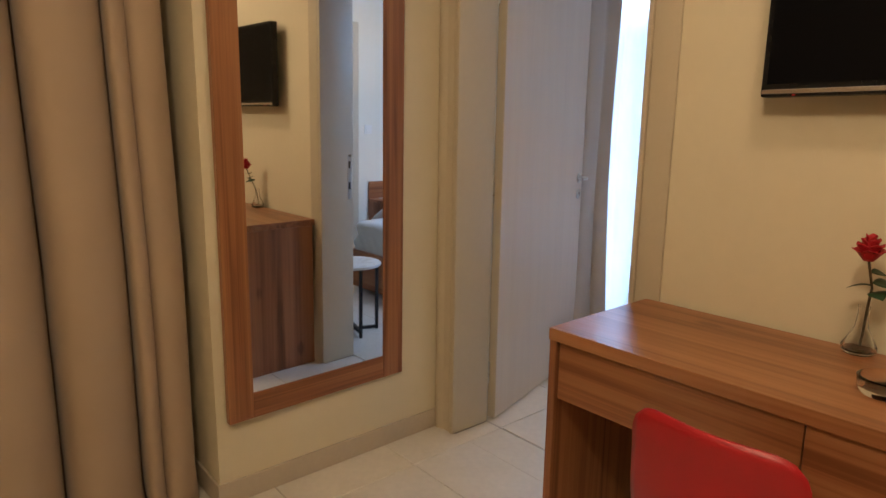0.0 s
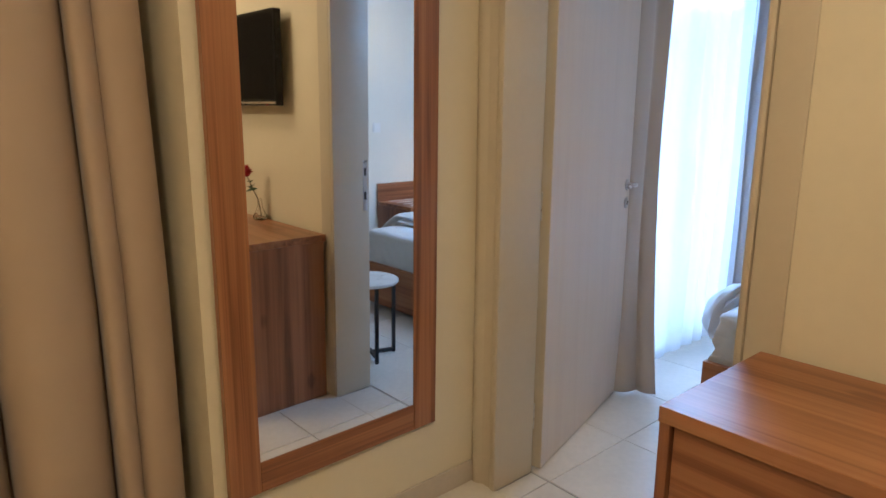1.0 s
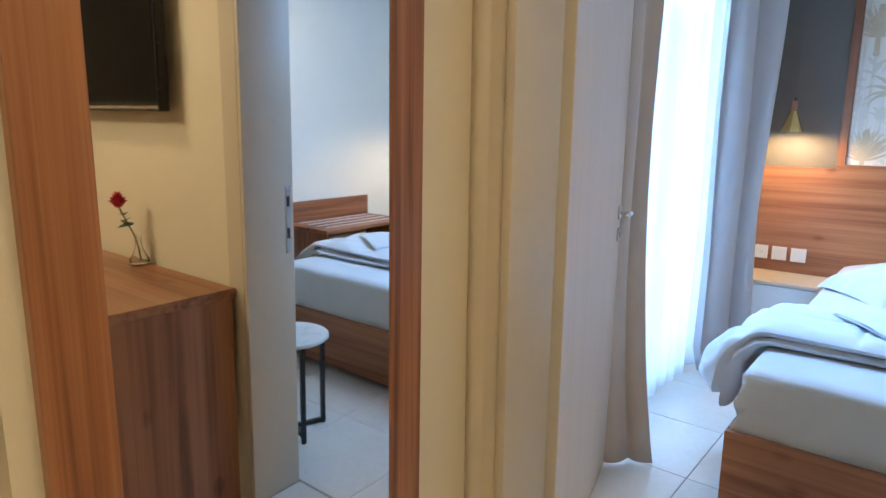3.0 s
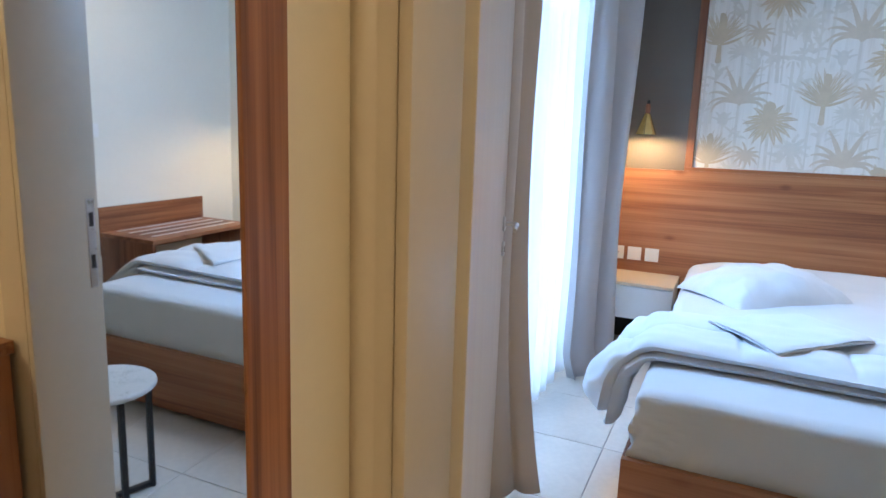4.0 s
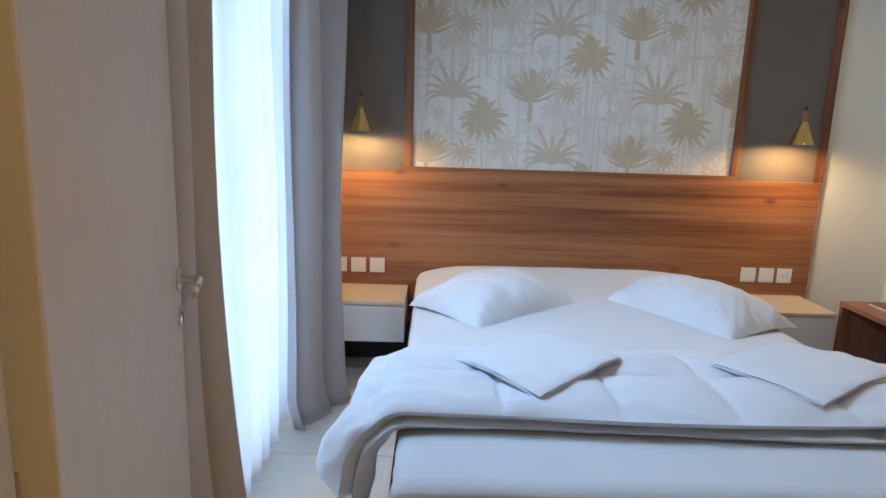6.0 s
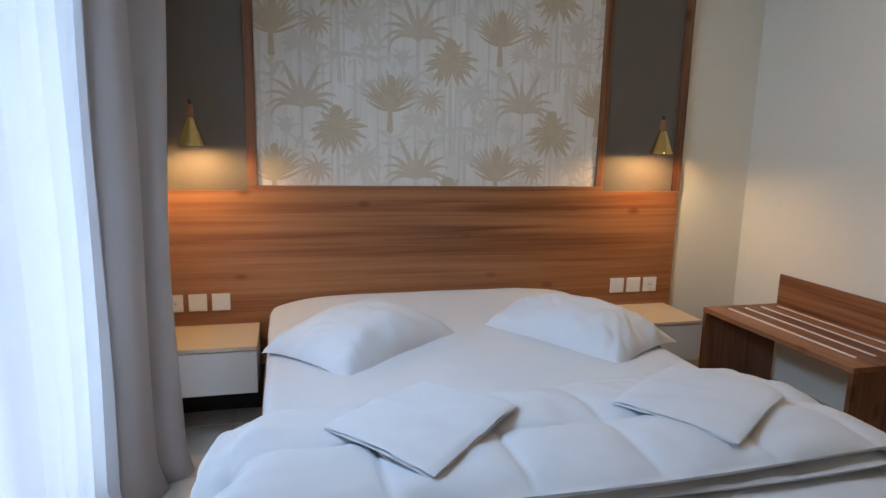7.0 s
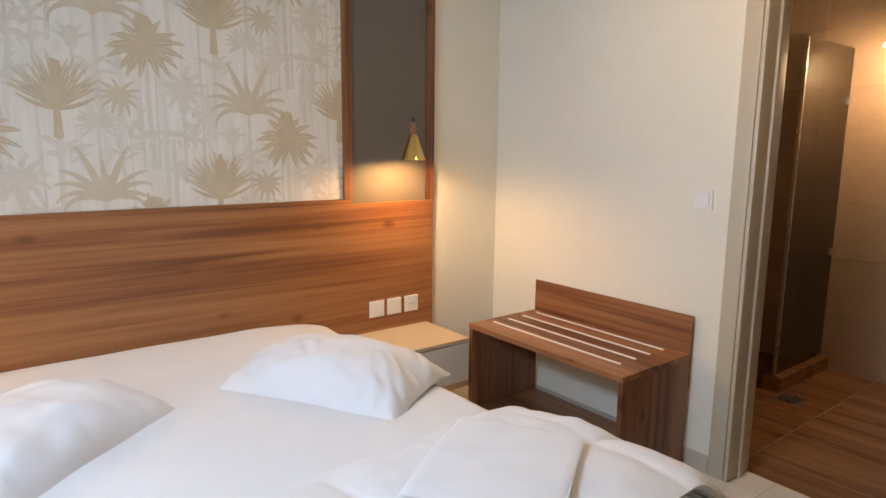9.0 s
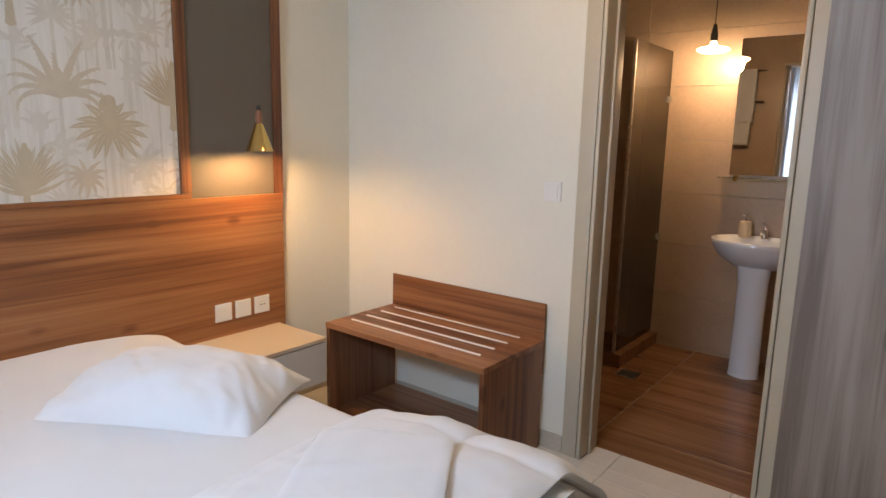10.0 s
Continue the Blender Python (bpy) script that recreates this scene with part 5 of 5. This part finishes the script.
def towels():
    y = BW1 - 0.014
    t = thing("towel_rail", (3.72, y, 1.85), "chrome towel rail on the tiled wall", "towel rail")
    for z in (2.06, 1.80):
        part("bar", tube([(3.53, y - 0.075, z), (3.93, y - 0.075, z)], 0.008, 10), CHROME, t, smooth=60)
        for x in (3.54, 3.92):
            part("post", tube([(x, y + 0.002, z), (x, y - 0.075, z)], 0.007, 10), CHROME, t, smooth=60)
    for x0, x1, z, low, label in ((3.60, 3.86, 2.06, 1.62, "white bath towel hung over the upper bar"), (3.62, 3.84, 1.80, 1.43, "white hand towel hung over the lower bar")):
        def at(u, v, x0=x0, x1=x1, z=z, low=low):
            s = (v - 0.5) * 2
            drop = max(0, abs(s) - 0.06) / 0.94
            yy = y - 0.075 + 0.013 * (1 if s > 0 else -1) * min(1, abs(s) / 0.06) + 0.006 * math.sin(9 * u + 4 * s) * drop
            return (x0 + (x1 - x0) * u, yy, z + 0.012 * (1 - min(1, abs(s) / 0.06)) - (z - low) * drop * (1.0 if s < 0 else 0.8))
        ob = solo("towel", sheet(18, 40, at), SHEET, label, "towel", "towels", smooth=70, base=((x0 + x1) / 2, y - 0.075, low))
        thicken(ob, 0.008)


towels()


# ---- loose tiles of floors and walls, last ----
TILE_MESH = {}


def tile(parent, x0, x1, y0, y1, z0, z1, material, name="tile", axis="z"):
    key = (round(x1 - x0, 4), round(y1 - y0, 4), round(z1 - z0, 4), material.name)
    if key not in TILE_MESH:
        hx, hy, hz = (x1 - x0) / 2, (y1 - y0) / 2, (z1 - z0) / 2
        bm = cube(-hx, hx, -hy, hy, -hz, hz)
        c = 0.0016
        if axis == "z":
            top = [f for f in bm.faces if f.normal.z > 0.5]
        else:
            top = [f for f in bm.faces if f.normal.y > 0.5]
        bmesh.ops.bevel(bm, geom=[e for f in top for e in f.edges], offset=c, segments=1, affect="EDGES")
        TILE_MESH[key] = to_mesh("tile", bm, material)
    ob = new(name, TILE_MESH[key])
    ob.parent = parent
    ob.location = Vector(((x0 + x1) / 2, (y0 + y1) / 2, (z0 + z1) / 2)) - BASE[parent.name]
    return ob


def lay(parent, x0, x1, y0, y1, ox, oy, sx, sy, material, gap=0.0035, z0=-0.010, z1=0.0):
    i0, j0 = math.floor((x0 - ox) / sx), math.floor((y0 - oy) / sy)
    for i in range(i0, math.ceil((x1 - ox) / sx)):
        for j in range(j0, math.ceil((y1 - oy) / sy)):
            a, b = max(x0, ox + i * sx + gap / 2), min(x1, ox + (i + 1) * sx - gap / 2)
            c, d = max(y0, oy + j * sy + gap / 2), min(y1, oy + (j + 1) * sy - gap / 2)
            if b - a > 0.02 and d - c > 0.02:
                tile(parent, a, b, c, d, z0, z1, material)


P = 0.483
lay(floor, LX, TW0, LY, WW, 1.815, 1.772, P, P, TILE)
lay(floor, TW0, TW1, DY0, DY1, 1.815, 1.772, P, P, TILE)
lay(floor, TW1, HW, BW0, WW, 1.815, 1.772, P, P, TILE)
lay(floor, BX0, BX1, BW1, BW0, 1.815, 1.772, P, P, TILE)
lay(bath_floor, 2.40, 4.65, BY, BW1, 2.55, -2.05, 0.90, 0.45, BATHFLOOR, 0.003, -0.0024, 0.0006)
back = bpy.data.objects["wall_bathroom_back"]
for r in range(8):
    for k in range(3):
        a, b = max(2.40, 1.55 + 1.20 * k), min(4.65, 1.55 + 1.20 * (k + 1))
        z0 = 0.028 + 0.3555 * (r - 1)
        za, zb = max(0.0, z0 + 0.0015), min(H, z0 + 0.3555 - 0.0015)
        if zb - za > 0.02:
            tile(back, a + 0.0015, b - 0.0015, BY - 0.0125, BY, za, zb, BATHTILE, axis="y")
